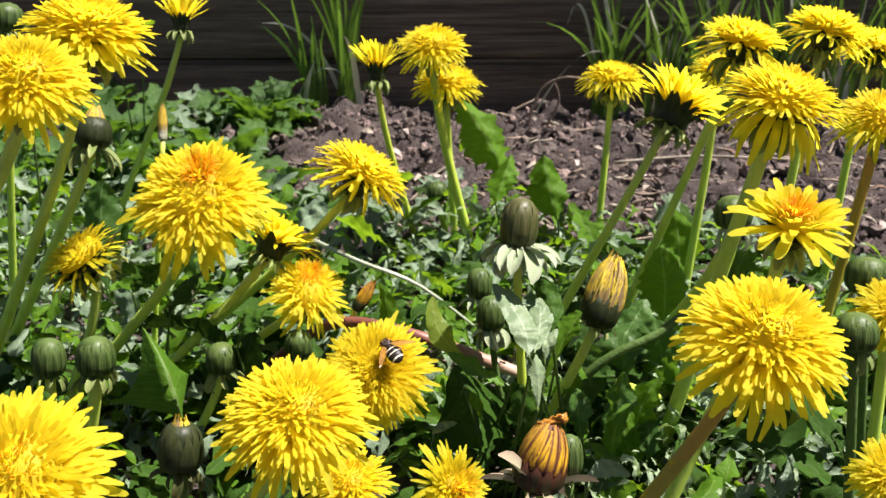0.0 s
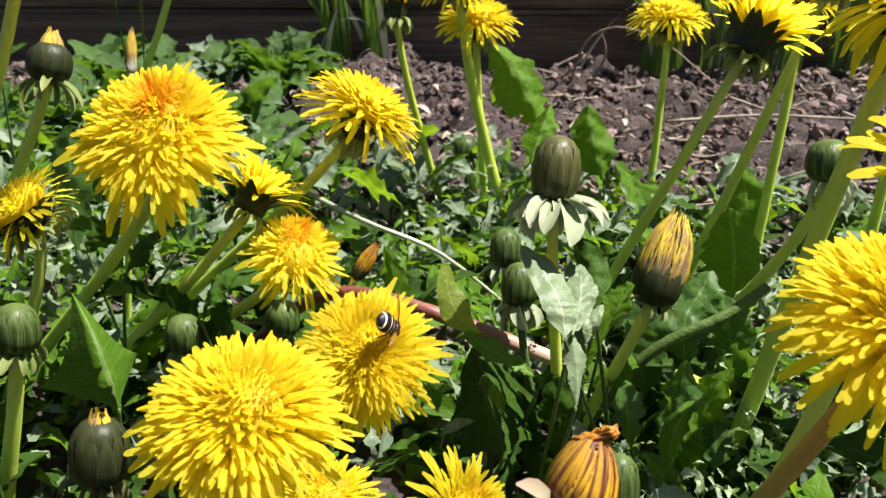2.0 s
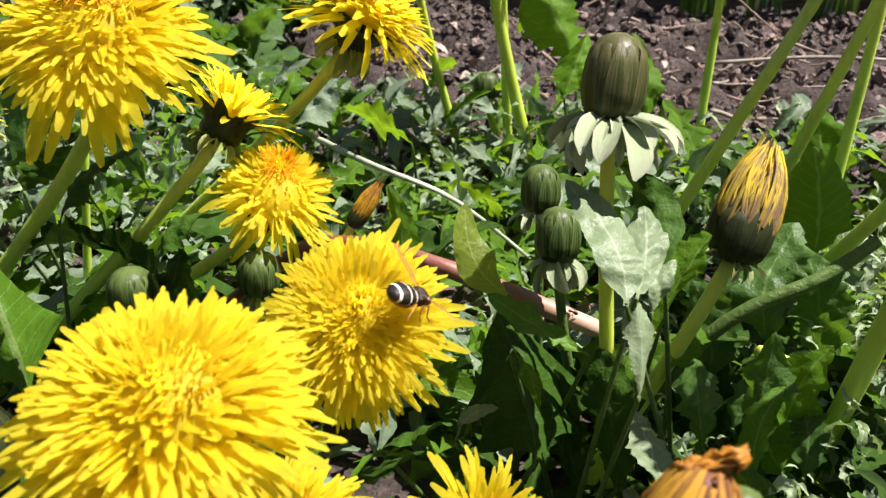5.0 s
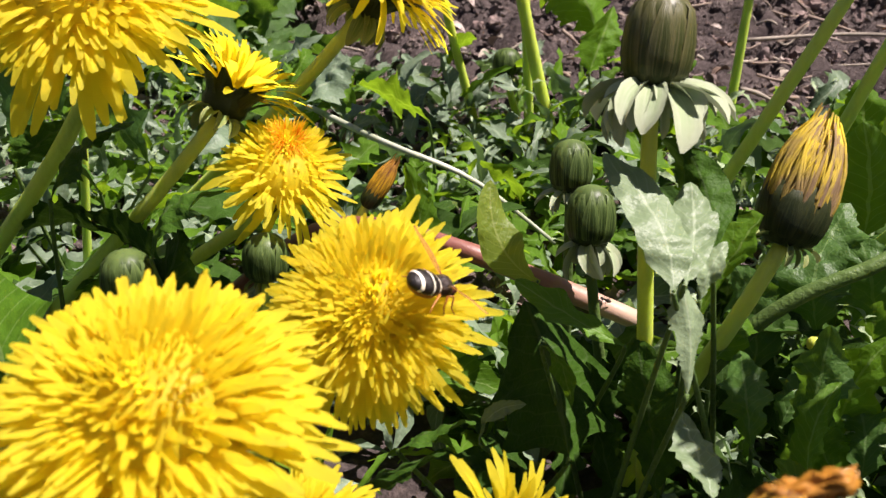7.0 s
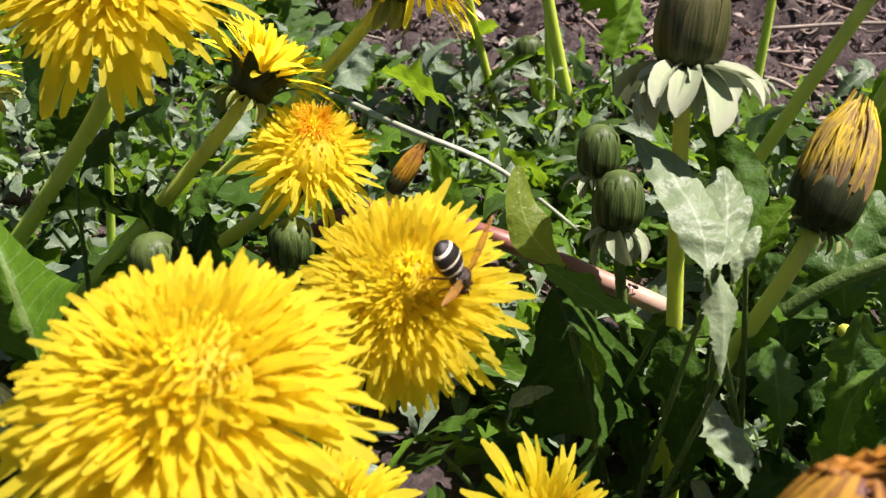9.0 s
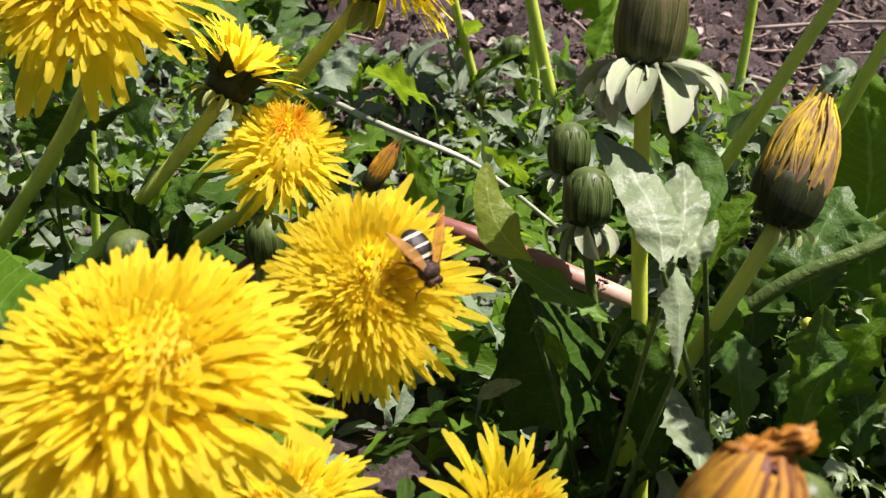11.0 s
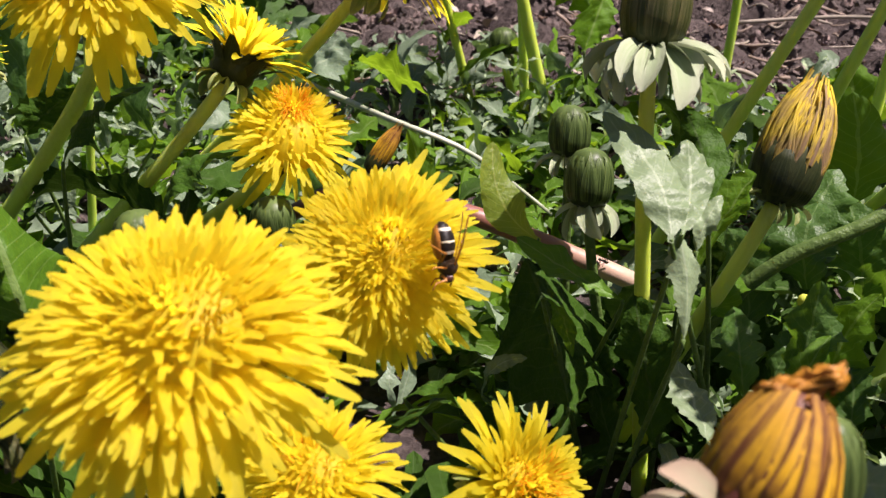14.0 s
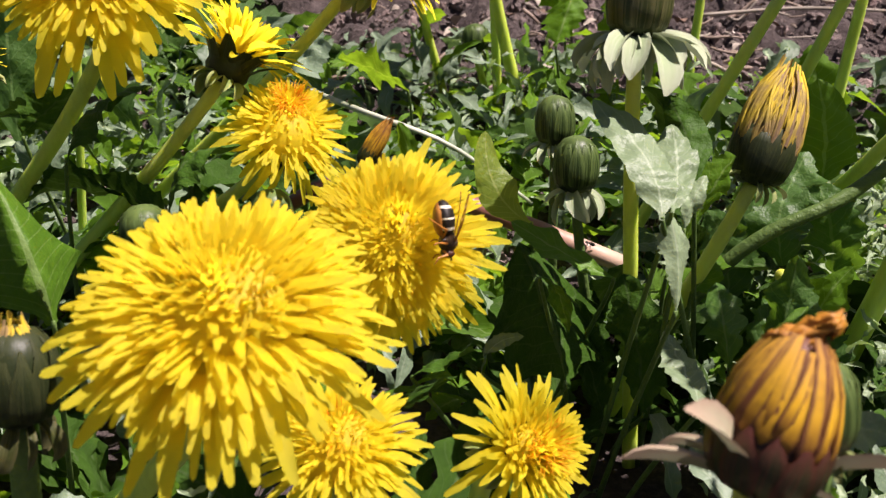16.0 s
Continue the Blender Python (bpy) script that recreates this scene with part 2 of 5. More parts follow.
def stick_material():
    k = Mat("ruddy_stalk")
    uv = k.split(k.coord("UV"))
    c = k.ramp(uv[1], (0.0, (0.13, 0.04, 0.03)), (0.5, (0.17, 0.055, 0.04)), (0.75, (0.26, 0.12, 0.08)), (1.0, (0.52, 0.37, 0.27)))
    n = k.noise(160.0, 5.0, 0.7)
    c = k.mix(k.ramp(n, (0.5, (0, 0, 0)), (0.85, (0.35, 0.35, 0.35))), c, (0.34, 0.22, 0.17))
    k.bump(n, 0.4, 0.0006)
    return k.finish(c, 0.45, 0.5)


STALK_RED = stick_material()
STALK_WHITE = plain_material("bleached_stalk", (0.16, 0.20, 0.10), (0.46, 0.47, 0.38), 45.0, 0.5)
TWIG = plain_material("dry_twig_bark", (0.16, 0.11, 0.08), (0.32, 0.25, 0.19), 90.0, 0.8)
TWIG_PALE = plain_material("dry_straw", (0.17, 0.14, 0.105), (0.34, 0.29, 0.23), 90.0, 0.75)
CHIP = plain_material("dead_leaf_flake", (0.22, 0.17, 0.14), (0.46, 0.39, 0.34), 160.0, 0.8)
CHIP_DARK = plain_material("bark_flake", (0.07, 0.045, 0.032), (0.20, 0.12, 0.08), 160.0, 0.85)
FLY_BLACK = plain_material("fly_black", (0.008, 0.006, 0.005), (0.02, 0.014, 0.010), 900.0, 0.42, 0.35)
FLY_CREAM = plain_material("fly_cream", (0.62, 0.56, 0.42), (0.78, 0.72, 0.56), 900.0, 0.4)
FLY_BROWN = plain_material("fly_thorax_bronze", (0.008, 0.005, 0.003), (0.050, 0.022, 0.008), 1400.0, 0.35, 0.5, 0.8)
FLY_AMBER = plain_material("fly_amber", (0.28, 0.10, 0.015), (0.46, 0.19, 0.03), 900.0, 0.4)
FLY_EYE = plain_material("fly_eye", (0.035, 0.010, 0.006), (0.07, 0.02, 0.01), 2500.0, 0.2, 0.6)


def wing_material():
    k = Mat("fly_wing")
    n = k.noise(700.0, 3.0, 0.6, None, (0.3, 1, 1))
    c = k.ramp(n, (0.4, (0.30, 0.14, 0.03)), (0.65, (0.48, 0.27, 0.08)))
    k.finish(c, 0.18, 0.7)
    clear = k.node("ShaderNodeBsdfTransparent")
    clear.inputs[0].default_value = (0.90, 0.68, 0.38, 1)
    mx = k.node("ShaderNodeMixShader", Fac=0.42)
    k.link(k.b.outputs[0], mx.inputs[1])
    k.link(clear.outputs[0], mx.inputs[2])
    k.link(mx.outputs[0], k.out.inputs[0])
    return k.m


WING = wing_material()


# ---- mesh helpers ----
def mesh(name, verts, faces, material, uv=None, smooth=True, slots=None):
    me = bpy.data.meshes.new(name)
    me.from_pydata([tuple(map(float, v)) for v in verts], [], [tuple(map(int, f)) for f in faces])
    for m in (material if isinstance(material, (list, tuple)) else [material]):
        me.materials.append(m)
    if uv is not None:
        layer = me.uv_layers.new(name="UVMap")
        index = np.empty(len(me.loops), dtype=np.int32)
        me.loops.foreach_get("vertex_index", index)
        layer.data.foreach_set("uv", np.asarray(uv, dtype=np.float32)[index].ravel())
    if smooth:
        me.polygons.foreach_set("use_smooth", np.ones(len(me.polygons), dtype=bool))
    if slots is not None:
        me.polygons.foreach_set("material_index", np.asarray(slots, dtype=np.int32))
    me.update()
    return me


def part(name, me, parent, m=None, label=""):
    """Links a mesh as one part under a thing or under a part."""
    ob = new(name, me)
    ob.parent = parent
    if m is not None:
        ob.matrix_basis = m
    return tagged(ob, label) if label else ob


def thing(name, at, label, category, group="", kind=""):
    root = new(name)
    root.empty_display_size = 0.01
    root.location = at
    return tagged(root, label, category, group, kind)


def strip_faces(rows, cols, start=0):
    return [(start + i * cols + j, start + i * cols + j + 1, start + (i + 1) * cols + j + 1, start + (i + 1) * cols + j)
            for i in range(rows - 1) for j in range(cols - 1)]


def turned(axis, spin=0.0):
    """A rotation that carries z to axis."""
    return Vector(axis).normalized().to_track_quat("Z", "Y").to_matrix().to_4x4() @ Matrix.Rotation(spin, 4, "Z")


def bezier(p, n):
    p = [np.array(q, float) for q in p]
    s = np.linspace(0, 1, n)[:, None]
    if len(p) == 3:
        return (1 - s) ** 2 * p[0] + 2 * s * (1 - s) * p[1] + s ** 2 * p[2]
    return (1 - s) ** 3 * p[0] + 3 * s * (1 - s) ** 2 * p[1] + 3 * s ** 2 * (1 - s) * p[2] + s ** 3 * p[3]


def tube(line, radii, sides=10, wobble=0.0, seed=0):
    """Verts, faces and uv of a tube along a line, capped at both ends."""
    rng = np.random.default_rng(seed)
    line = np.asarray(line, float)
    n = len(line)
    d = np.gradient(line, axis=0)
    d /= np.linalg.norm(d, axis=1)[:, None] + 1e-12
    ref = np.array((1.0, 0.0, 0.0)) if abs(d[0][0]) < 0.8 else np.array((0.0, 1.0, 0.0))
    a = np.cross(d, ref)
    a /= np.linalg.norm(a, axis=1)[:, None]
    b = np.cross(d, a)
    th = np.linspace(0, 2 * np.pi, sides, endpoint=False)
    r = np.broadcast_to(np.asarray(radii, float), (n,))[:, None] * (1 + wobble * rng.standard_normal((n, sides)))
    v = line[:, None, :] + r[:, :, None] * (a[:, None, :] * np.cos(th)[None, :, None] + b[:, None, :] * np.sin(th)[None, :, None])
    f = [(i * sides + j, i * sides + (j + 1) % sides, (i + 1) * sides + (j + 1) % sides, (i + 1) * sides + j)
         for i in range(n - 1) for j in range(sides)]
    f += [tuple(range(sides))[::-1], tuple(range((n - 1) * sides, n * sides))]
    uv = np.stack([np.tile(th / (2 * np.pi), n), np.repeat(np.linspace(0, 1, n), sides)], 1)
    return v.reshape(-1, 3), f, uv


def lathe(profile, sides=16, ridges=0, depth=0.0):
    """Verts, faces and uv of a turned form from (radius, height) pairs."""
    th = np.linspace(0, 2 * np.pi, sides, endpoint=False)
    v, uv = [], []
    for i, (r, z) in enumerate(profile):
        rr = r * (1 + depth * np.cos(ridges * th))
        v.append(np.stack([rr * np.cos(th), rr * np.sin(th), np.full(sides, z)], 1))
        uv.append(np.stack([th / (2 * np.pi), np.full(sides, i / (len(profile) - 1))], 1))
    f = [(i * sides + j, i * sides + (j + 1) % sides, (i + 1) * sides + (j + 1) % sides, (i + 1) * sides + j)
         for i in range(len(profile) - 1) for j in range(sides)]
    f += [tuple(range(sides))[::-1], tuple(range((len(profile) - 1) * sides, len(profile) * sides))]
    return np.concatenate(v), f, np.concatenate(uv)


# ---- petals, bracts ----
def ribbon(length, width, rise, bend, rows=6, cup=0.25, shape="bract", twist=0.0, sway=0.0):
    """A narrow blade that leaves the origin along x at an angle of rise and bends down by bend (radians) on its way."""
    s = np.linspace(0, 1, rows)
    ang = rise - bend * s
    step = length / (rows - 1)
    x = np.concatenate([[0], np.cumsum(np.cos((ang[1:] + ang[:-1]) / 2) * step)])
    z = np.concatenate([[0], np.cumsum(np.sin((ang[1:] + ang[:-1]) / 2) * step)])
    if shape == "bract":
        w = width * np.sin(np.pi * np.clip(0.28 + 0.70 * s, 0, 1)) ** 0.8
    elif shape == "spoon":
        w = width * np.interp(s, (0, 0.2, 0.5, 0.75, 0.92, 1.0), (0.5, 0.8, 1.0, 0.9, 0.55, 0.12))
    else:
        w = width * (1 - 0.7 * s)
    v, uv = [], []
    for i in range(rows):
        nx, nz = -math.sin(ang[i]), math.cos(ang[i])
        c, sn = math.cos(twist * s[i]), math.sin(twist * s[i])
        for u in (-1, 0, 1):
            off = cup * w[i] * abs(u)
            side = u * w[i] * 0.5
            lift = off + side * sn
            v.append((x[i] + nx * lift, side * c + sway * length * s[i] ** 2, z[i] + nz * lift))
            uv.append((u, s[i]))
    return np.array(v), strip_faces(rows, 3), np.array(uv)


_rng = np.random.default_rng(7)
PETALS = {}


def petal_meshes(key, material, rise, bend):
    """Twelve unit petals alike in set, shared by all heads of that set."""
    if key not in PETALS:
        PETALS[key] = []
        for i in range(12):
            e = rise - bend * 0.5 + _rng.uniform(-0.1, 0.1)
            v, f, uv = strap((0, 0), (math.cos(e), math.sin(e)), bend * _rng.uniform(0.08, 0.2), _rng.uniform(0.092, 0.118), 7,
                             _rng.uniform(-0.05, 0.25), _rng.uniform(-0.5, 0.5), _rng.normal(0, 0.07), _rng.uniform(-0.1, 0.15))
            PETALS[key].append(mesh("petal", v, f, material, uv))
    return PETALS[key]


def bract_meshes(key, material, width, rise, bend, cup=0.3, turn=0.2, shape="bract"):
    if key not in PETALS:
        PETALS[key] = []
        for i in range(4):
            v, f, uv = ribbon(1.0, width * _rng.uniform(0.85, 1.15), rise + _rng.uniform(-0.1, 0.1), bend + _rng.uniform(-0.3, 0.3), 9 if shape == "spoon" else 6,
                              cup, shape, _rng.uniform(-1, 1) * turn, _rng.normal(0, 0.1 + 0.1 * turn))
            PETALS[key].append(mesh("bract", v, f, material, uv))
    return PETALS[key]


def strap(base, tip, arch, width, rows=6, cup=0.2, twist=0.0, sway=0.0, curl=0.0):
    """A strap petal in the plane of radius and height: from base to tip with an arch, parallel-sided, blunt and finely toothed at its end."""
    s = np.linspace(0, 1, rows)
    b, t = np.array(base, float), np.array(tip, float)
    d = t - b
    L = np.linalg.norm(d)
    d = d / L
    up = np.array((-d[1], d[0]))
    rise = arch * L * 4 * s * (1 - s) - curl * L * np.clip(s - 0.6, 0, 1) ** 2 * 4
    mid = b + d * (s * L)[:, None] + up * rise[:, None]
    w = width * np.interp(s, (0, 0.3, 0.75, 0.93, 1.0), (0.45, 0.85, 1.0, 0.86, 0.5))
    v, uv = [], []
    for i in range(rows):
        c, sn = math.cos(twist * s[i]), math.sin(twist * s[i])
        for u in (-1, 0, 1):
            side = u * w[i] * 0.5
            lift = cup * w[i] * abs(u) + side * sn
            end = (0.028 * L if u == 0 else 0.0) if i == rows - 1 else 0.0
            v.append((mid[i][0] + up[0] * lift + d[0] * end, side * c + sway * L * s[i] ** 2, mid[i][1] + up[1] * lift + d[1] * end))
            uv.append((u, s[i]))
    return np.array(v), strip_faces(rows, 3), np.array(uv)


def florets(R, n, rng, low, high, tuft=0, skew=(0.0, 0.0), tuft_w=0.30, plump=1.0, deep=0.50):
    """The inner florets of a head in one set of verts. They all leave the small disc of the cup; their tips make the dome.
    low and high: how steeply the outermost and the innermost rise, in radians."""
    V, Fs, U, S = [], [], [], []
    k0 = 0

    def add(v, fc, uv, slot, az, dx=0.0, dy=0.0):
        nonlocal k0
        c, s = math.cos(az), math.sin(az)
        V.append(np.stack([v[:, 0] * c - v[:, 1] * s + dx, v[:, 0] * s + v[:, 1] * c + dy, v[:, 2]], 1))
        U.append(uv)
        Fs.extend(tuple(q + k0 for q in face) for face in fc)
        S.extend([slot] * len(fc))
        k0 += len(v)

    for i in range(n):
        f = (i + 0.5) / n
        az = i * 2.39996 + rng.uniform(-0.12, 0.12)
        e = low + (high - low) * f ** 0.95 + rng.normal(0, 0.05 + 0.06 * f)
        L = R * (0.99 - (1 - deep) * f ** 0.85) * rng.uniform(0.90, 1.06)
        foot = np.array((R * 0.20 * (1 - f), R * 0.02))
        tip = foot + (L - R * 0.16 * (1 - f)) * np.array((math.cos(e), math.sin(e)))
        start = foot + (tip - foot) * 0.25
        wide = R * rng.uniform(0.068, 0.094) * plump * (1 - 0.62 * f)
        v, fc, uv = strap(start, tip, rng.uniform(0.02, 0.09), wide, 6, rng.uniform(-0.05, 0.14), rng.uniform(-0.35, 0.35), rng.normal(0, 0.07 + 0.05 * f), rng.uniform(-0.05, 0.25) * (1 - f))
        uv[:, 1] = uv[:, 1] * (1 - 0.5 * f ** 2)
        add(v, fc, uv, 0, az, skew[0] * f * R, skew[1] * f * R)
    if low < 0.4:
        v, fc, uv = lathe([(R * 0.20, -R * 0.03), (R * 0.56, R * 0.05), (R * 0.53, R * 0.20), (R * 0.44, R * 0.35), (R * 0.27, R * 0.445), (R * 0.02, R * 0.475)], 24)
        uv[:, 1] = 0.5
        add(v, fc, uv, 0, 0.0)
    else:
        v, fc, uv = lathe([(R * 0.18, 0.0), (R * 0.30, R * 0.08), (R * 0.30, R * 0.24), (R * 0.16, R * 0.32), (R * 0.02, R * 0.34)], 18)
        uv[:, 1] = 0.4
        add(v, fc, uv, 0, 0.0)
    for i in range(tuft):
        az, rad = rng.uniform(0, 2 * np.pi), R * tuft_w * math.sqrt(rng.uniform(0, 1))
        v, fc, uv = ribbon(R * rng.uniform(0.18, 0.34), R * 0.022, rng.uniform(1.1, 1.55), rng.uniform(-0.6, 3.2), 6, 0.0, "thread", 0.0)
        v[:, 0] += rad
        v[:, 2] += R * (deep - 0.08)
        add(v, fc, uv, 1, az, skew[0] * R, skew[1] * R)
    return np.concatenate(V), Fs, np.concatenate(U), S


def stem_part(root, base, head, axis, r, material, bend=(0, 0, 0), seed=0):
    b, h, a = np.array(base, float), np.array(head, float), np.array(axis, float)
    a /= np.linalg.norm(a)
    span = np.linalg.norm(h - b)
    way = (h - b) / span
    p2 = h - (0.8 * way + 0.5 * a) * 0.22 * span + np.array(bend) * 0.6
    line = bezier([b - (0, 0, 0.004), b + way * span * 0.4 + np.array(bend), p2, h], 16) - b
    v, f, uv = tube(line, np.linspace(1.18, 0.9, 16) * r, 10, 0.02, seed)
    return part("stem", mesh("stem", v, f, material, uv), root)


def dandelion(base, head, axis, R, label, seed=1, rise=0.12, bend=0.55, n=150, outer=40, stem=STEM, r=0.0019, petals="open",
              low=None, high=1.72, tuft=0, curve=(0, 0, 0), inner=None, reflex=True, group="dandelion flowers", skew=(0, 0), spin=None, ragged=0.5, cup_size=1.0, sepal=1.0, tuft_w=0.30, plump=1.0, deep=0.50):
    """One flower on its stem: stem, cup with bracts, petals of the outer rows and the mass of florets within."""
    rng = np.random.default_rng(seed)
    inner = inner or FLORET
    root = thing("dandelion_flower", base, label, "flower", group)
    ax = Vector(axis).normalized()
    foot = Vector(head) - ax * R * 0.42
    stem_part(root, base, foot, axis, r, stem, curve, seed)
    m = Matrix.Translation(Vector(head) - Vector(base)) @ turned(ax, rng.uniform(0, 6) if spin is None else spin)
    low = rise - 0.08 if low is None else low
    v, f, uv, slots = florets(R, int(n * (4.0 if rise < 0.4 else 2.0)), rng, low, high if rise > 0.4 else 1.5, tuft, skew, tuft_w, plump, deep)
    hd = part("flower_head", mesh("flower_head", v, f, [inner, ORANGE], uv, True, slots), root, m)
    outer = int(outer * 1.25)
    for i, me in zip(range(outer), petal_meshes(petals, YELLOW, rise, bend) * 20):
        az = 2 * math.pi * (i + rng.uniform(-0.35, 0.35)) / outer * 2
        tilt = rng.normal(0.0, 0.13) - (0.16 if i % 2 else 0.0)
        pm = Matrix.Rotation(az, 4, "Z") @ Matrix.Translation((R * 0.16, 0, -R * 0.03 * (i % 2))) @ Matrix.Rotation(-tilt, 4, "Y")
        size = R * rng.uniform(0.76, 1.0) * (1.0 + 0.08 * ragged * max(-1.5, min(1.2, rng.normal(0, 1))))
        part("petal", me, hd, pm @ Matrix.Diagonal((size, size * rng.uniform(0.9, 1.25) * plump, size, 1)))
    cup = [(R * 0.10, -R * 0.46), (R * 0.20, -R * 0.40), (R * 0.25, -R * 0.26), (R * 0.24, -R * 0.10), (R * 0.27, R * 0.01), (R * 0.1, R * 0.03)]
    v, f, uv = lathe(cup, 18, 9, 0.04)
    cu = part("involucre", mesh("involucre", v, f, BRACT_DARK_SHADE, uv), root, m @ Matrix.Diagonal((cup_size, cup_size, 1, 1)))
    for i in range(14):
        az = 2 * math.pi * (i + rng.uniform(-0.2, 0.2)) / 14
        me = bract_meshes("inner" + petals, BRACT_DARK_SHADE, 0.30, 1.25 if rise < 0.5 else 1.5, 1.0 - rise * 0.4, 0.2)[i % 4]
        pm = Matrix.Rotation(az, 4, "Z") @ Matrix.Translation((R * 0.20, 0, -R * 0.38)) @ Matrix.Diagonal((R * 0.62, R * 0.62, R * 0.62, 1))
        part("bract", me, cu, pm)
    for i in range(11 if reflex else 0):
        az = 2 * math.pi * (i + rng.uniform(-0.3, 0.3)) / 11
        me = bract_meshes("reflex", BRACT, 0.40, -0.25, 1.2, 0.3)[i % 4]
        size = R * rng.uniform(0.36, 0.5) * sepal
        pm = Matrix.Rotation(az, 4, "Z") @ Matrix.Translation((R * 0.17, 0, -R * 0.38)) @ Matrix.Rotation(rng.uniform(-0.3, 0.4), 4, "Y")
        part("bract", me, cu, pm @ Matrix.Diagonal((size, size, size, 1)))
    return root


def bud(base, head, axis, R, H, label, seed=1, bracts=BRACT_BUD, stem=STEM, r=0.002, tip=None, tip_len=0.0, reflex=9, reflex_len=1.0,
        reflex_mat=None, curve=(0, 0, 0), cover=1.0, tip_w=1.0, drop=2.4, taper=0.0, crest=0.0):
    """A closed head: an egg of overlapping bracts, with or without florets at the tip, over a ring of bent-back bracts."""
    rng = np.random.default_rng(seed)
    root = thing("dandelion_bud", base, label, "flower bud", "dandelion buds")
    ax = Vector(axis).normalized()
    foot = Vector(head) - ax * H * 0.5
    stem_part(root, base, foot, axis, r, stem, curve, seed)
    m = Matrix.Translation(foot - Vector(base)) @ turned(ax, rng.uniform(0, 6))
    H0 = H
    H = H * (0.62 if tip is not None and tip_w > 0.7 else 1.0)
    prof = [(R * 0.45, 0.0), (R * 0.82, H * 0.08), (R * 0.97, H * 0.28), (R * 0.98, H * 0.55), (R * 0.85, H * 0.80), (R * 0.58, H * 0.94), (R * 0.2, H)]
    if H < H0:
        prof = [(R * 0.42, 0.0), (R * 0.80, H * 0.12), (R * 0.96, H * 0.40), (R * 0.98, H * 0.70), (R * 0.94, H * 0.9), (R * 0.88, H * 0.97), (R * 0.5, H)]
    v, f, uv = lathe(prof, 26, 13, 0.035)
    body = part("bud_body", mesh("bud_body", v, f, bracts, uv), root, m)
    # overlapping bracts on the egg
    k = 13
    rows = 7
    s = np.linspace(0, 1, rows)
    for i in range(k):
        az = 2 * math.pi * i / k
        out = 1.03 + 0.035 * (i % 2)
        zz = np.clip(s * cover * rng.uniform(0.94, 1.02), 0, 1.02)
        rr = np.interp(zz, [p[1] / H for p in prof], [p[0] for p in prof]) * out + (0.02 * R)
        half = np.sin(np.pi * np.clip(0.30 + 0.66 * s, 0, 1)) * 0.36
        vv, uu = [], []
        for a, b, z, h in zip(s, rr, zz, half):
            for u in (-1, 0, 1):
                q = az + u * h * (1.0 if a < 0.75 else 0.9)
                b2 = b * (1.0 + (0.03 if u == 0 else -0.015))
                vv.append((b2 * math.cos(q), b2 * math.sin(q), z * H))
                uu.append((u, a))
        part("bract", mesh("bract", vv, strip_faces(rows, 3), bracts, uu), body)
    if tip is not None:
        # withering florets: narrow ribbons that follow the egg and close at its tip
        V, Fs, U, k0 = [], [], [], 0
        H = H0
        top = H * 0.30 + tip_len
        for i in range(84 if crest else 240):
            az = i * 2.39996 + rng.uniform(-0.1, 0.1)
            n = 8 if crest else 6
            s = np.linspace(0, 1, n)
            z0 = H * (rng.uniform(0.24, 0.52) if crest else rng.uniform(0.30, 0.50))
            zz = z0 + (top * (rng.uniform(0.86, 1.0) if crest else rng.uniform(0.80, 1.06 + 0.12 * (i % 5 == 0))) - z0) * s
            q = np.clip(zz / top, 0, 1.1)
            rr = R * (np.interp(q, (0, 0.2, 0.45, 0.7, 0.9, 1.0, 1.1), (0.66, 0.88, 1.0, 0.94, 0.70, 0.42, 0.34)) * rng.uniform(0.80, 1.06) * tip_w)
            rr = rr * (1 - taper * np.clip((q - 0.4) / 0.6, 0, 1))
            if crest:
                half = R * rng.uniform(0.10, 0.21) * np.interp(s, (0, 0.25, 0.6, 1), (0.45, 1.0, 0.85, 0.4))
                rr = rr * np.interp(s, (0, 0.2, 1), (0.86, 1.0, 1.0))
                swing = rng.uniform(0.05, 0.5)
            else:
                half = R * rng.uniform(0.035, 0.085) * (1 - 0.5 * s)
                swing = rng.uniform(-0.35, 0.55)
            for a, b_, z, h in zip(s, rr, zz, half):
                t = az + swing * a
                for u in (-1, 0, 1):
                    b2 = b_ + (0.05 * R if u == 0 else 0.0)
                    V.append((b2 * math.cos(t) - u * h * math.sin(t), b2 * math.sin(t) + u * h * math.cos(t), z))
                    U.append((u, max(0.0, 1.25 * a - 0.25) if crest else a))
            Fs += strip_faces(n, 3, k0)
            k0 += 3 * n
        core, cf, cu = lathe([(R * 0.5, H * 0.3), (R * 0.84, H * 0.42), (R * 0.84, top * 0.55), (R * 0.68, top * 0.74), (R * 0.5, top * 0.9), (R * 0.25, top * 0.98)], 18)
        core[:, :2] *= tip_w * (1 - 0.8 * taper * np.clip((core[:, 2:] / top - 0.4) / 0.6, 0, 1))
        cu[:, 1] = 0.36
        V += [tuple(q) for q in core]
        U += [tuple(q) for q in cu]
        Fs += [tuple(q + k0 for q in face) for face in cf]
        part("floret_tuft", mesh("floret_tuft", V, Fs, tip, U), root, m)
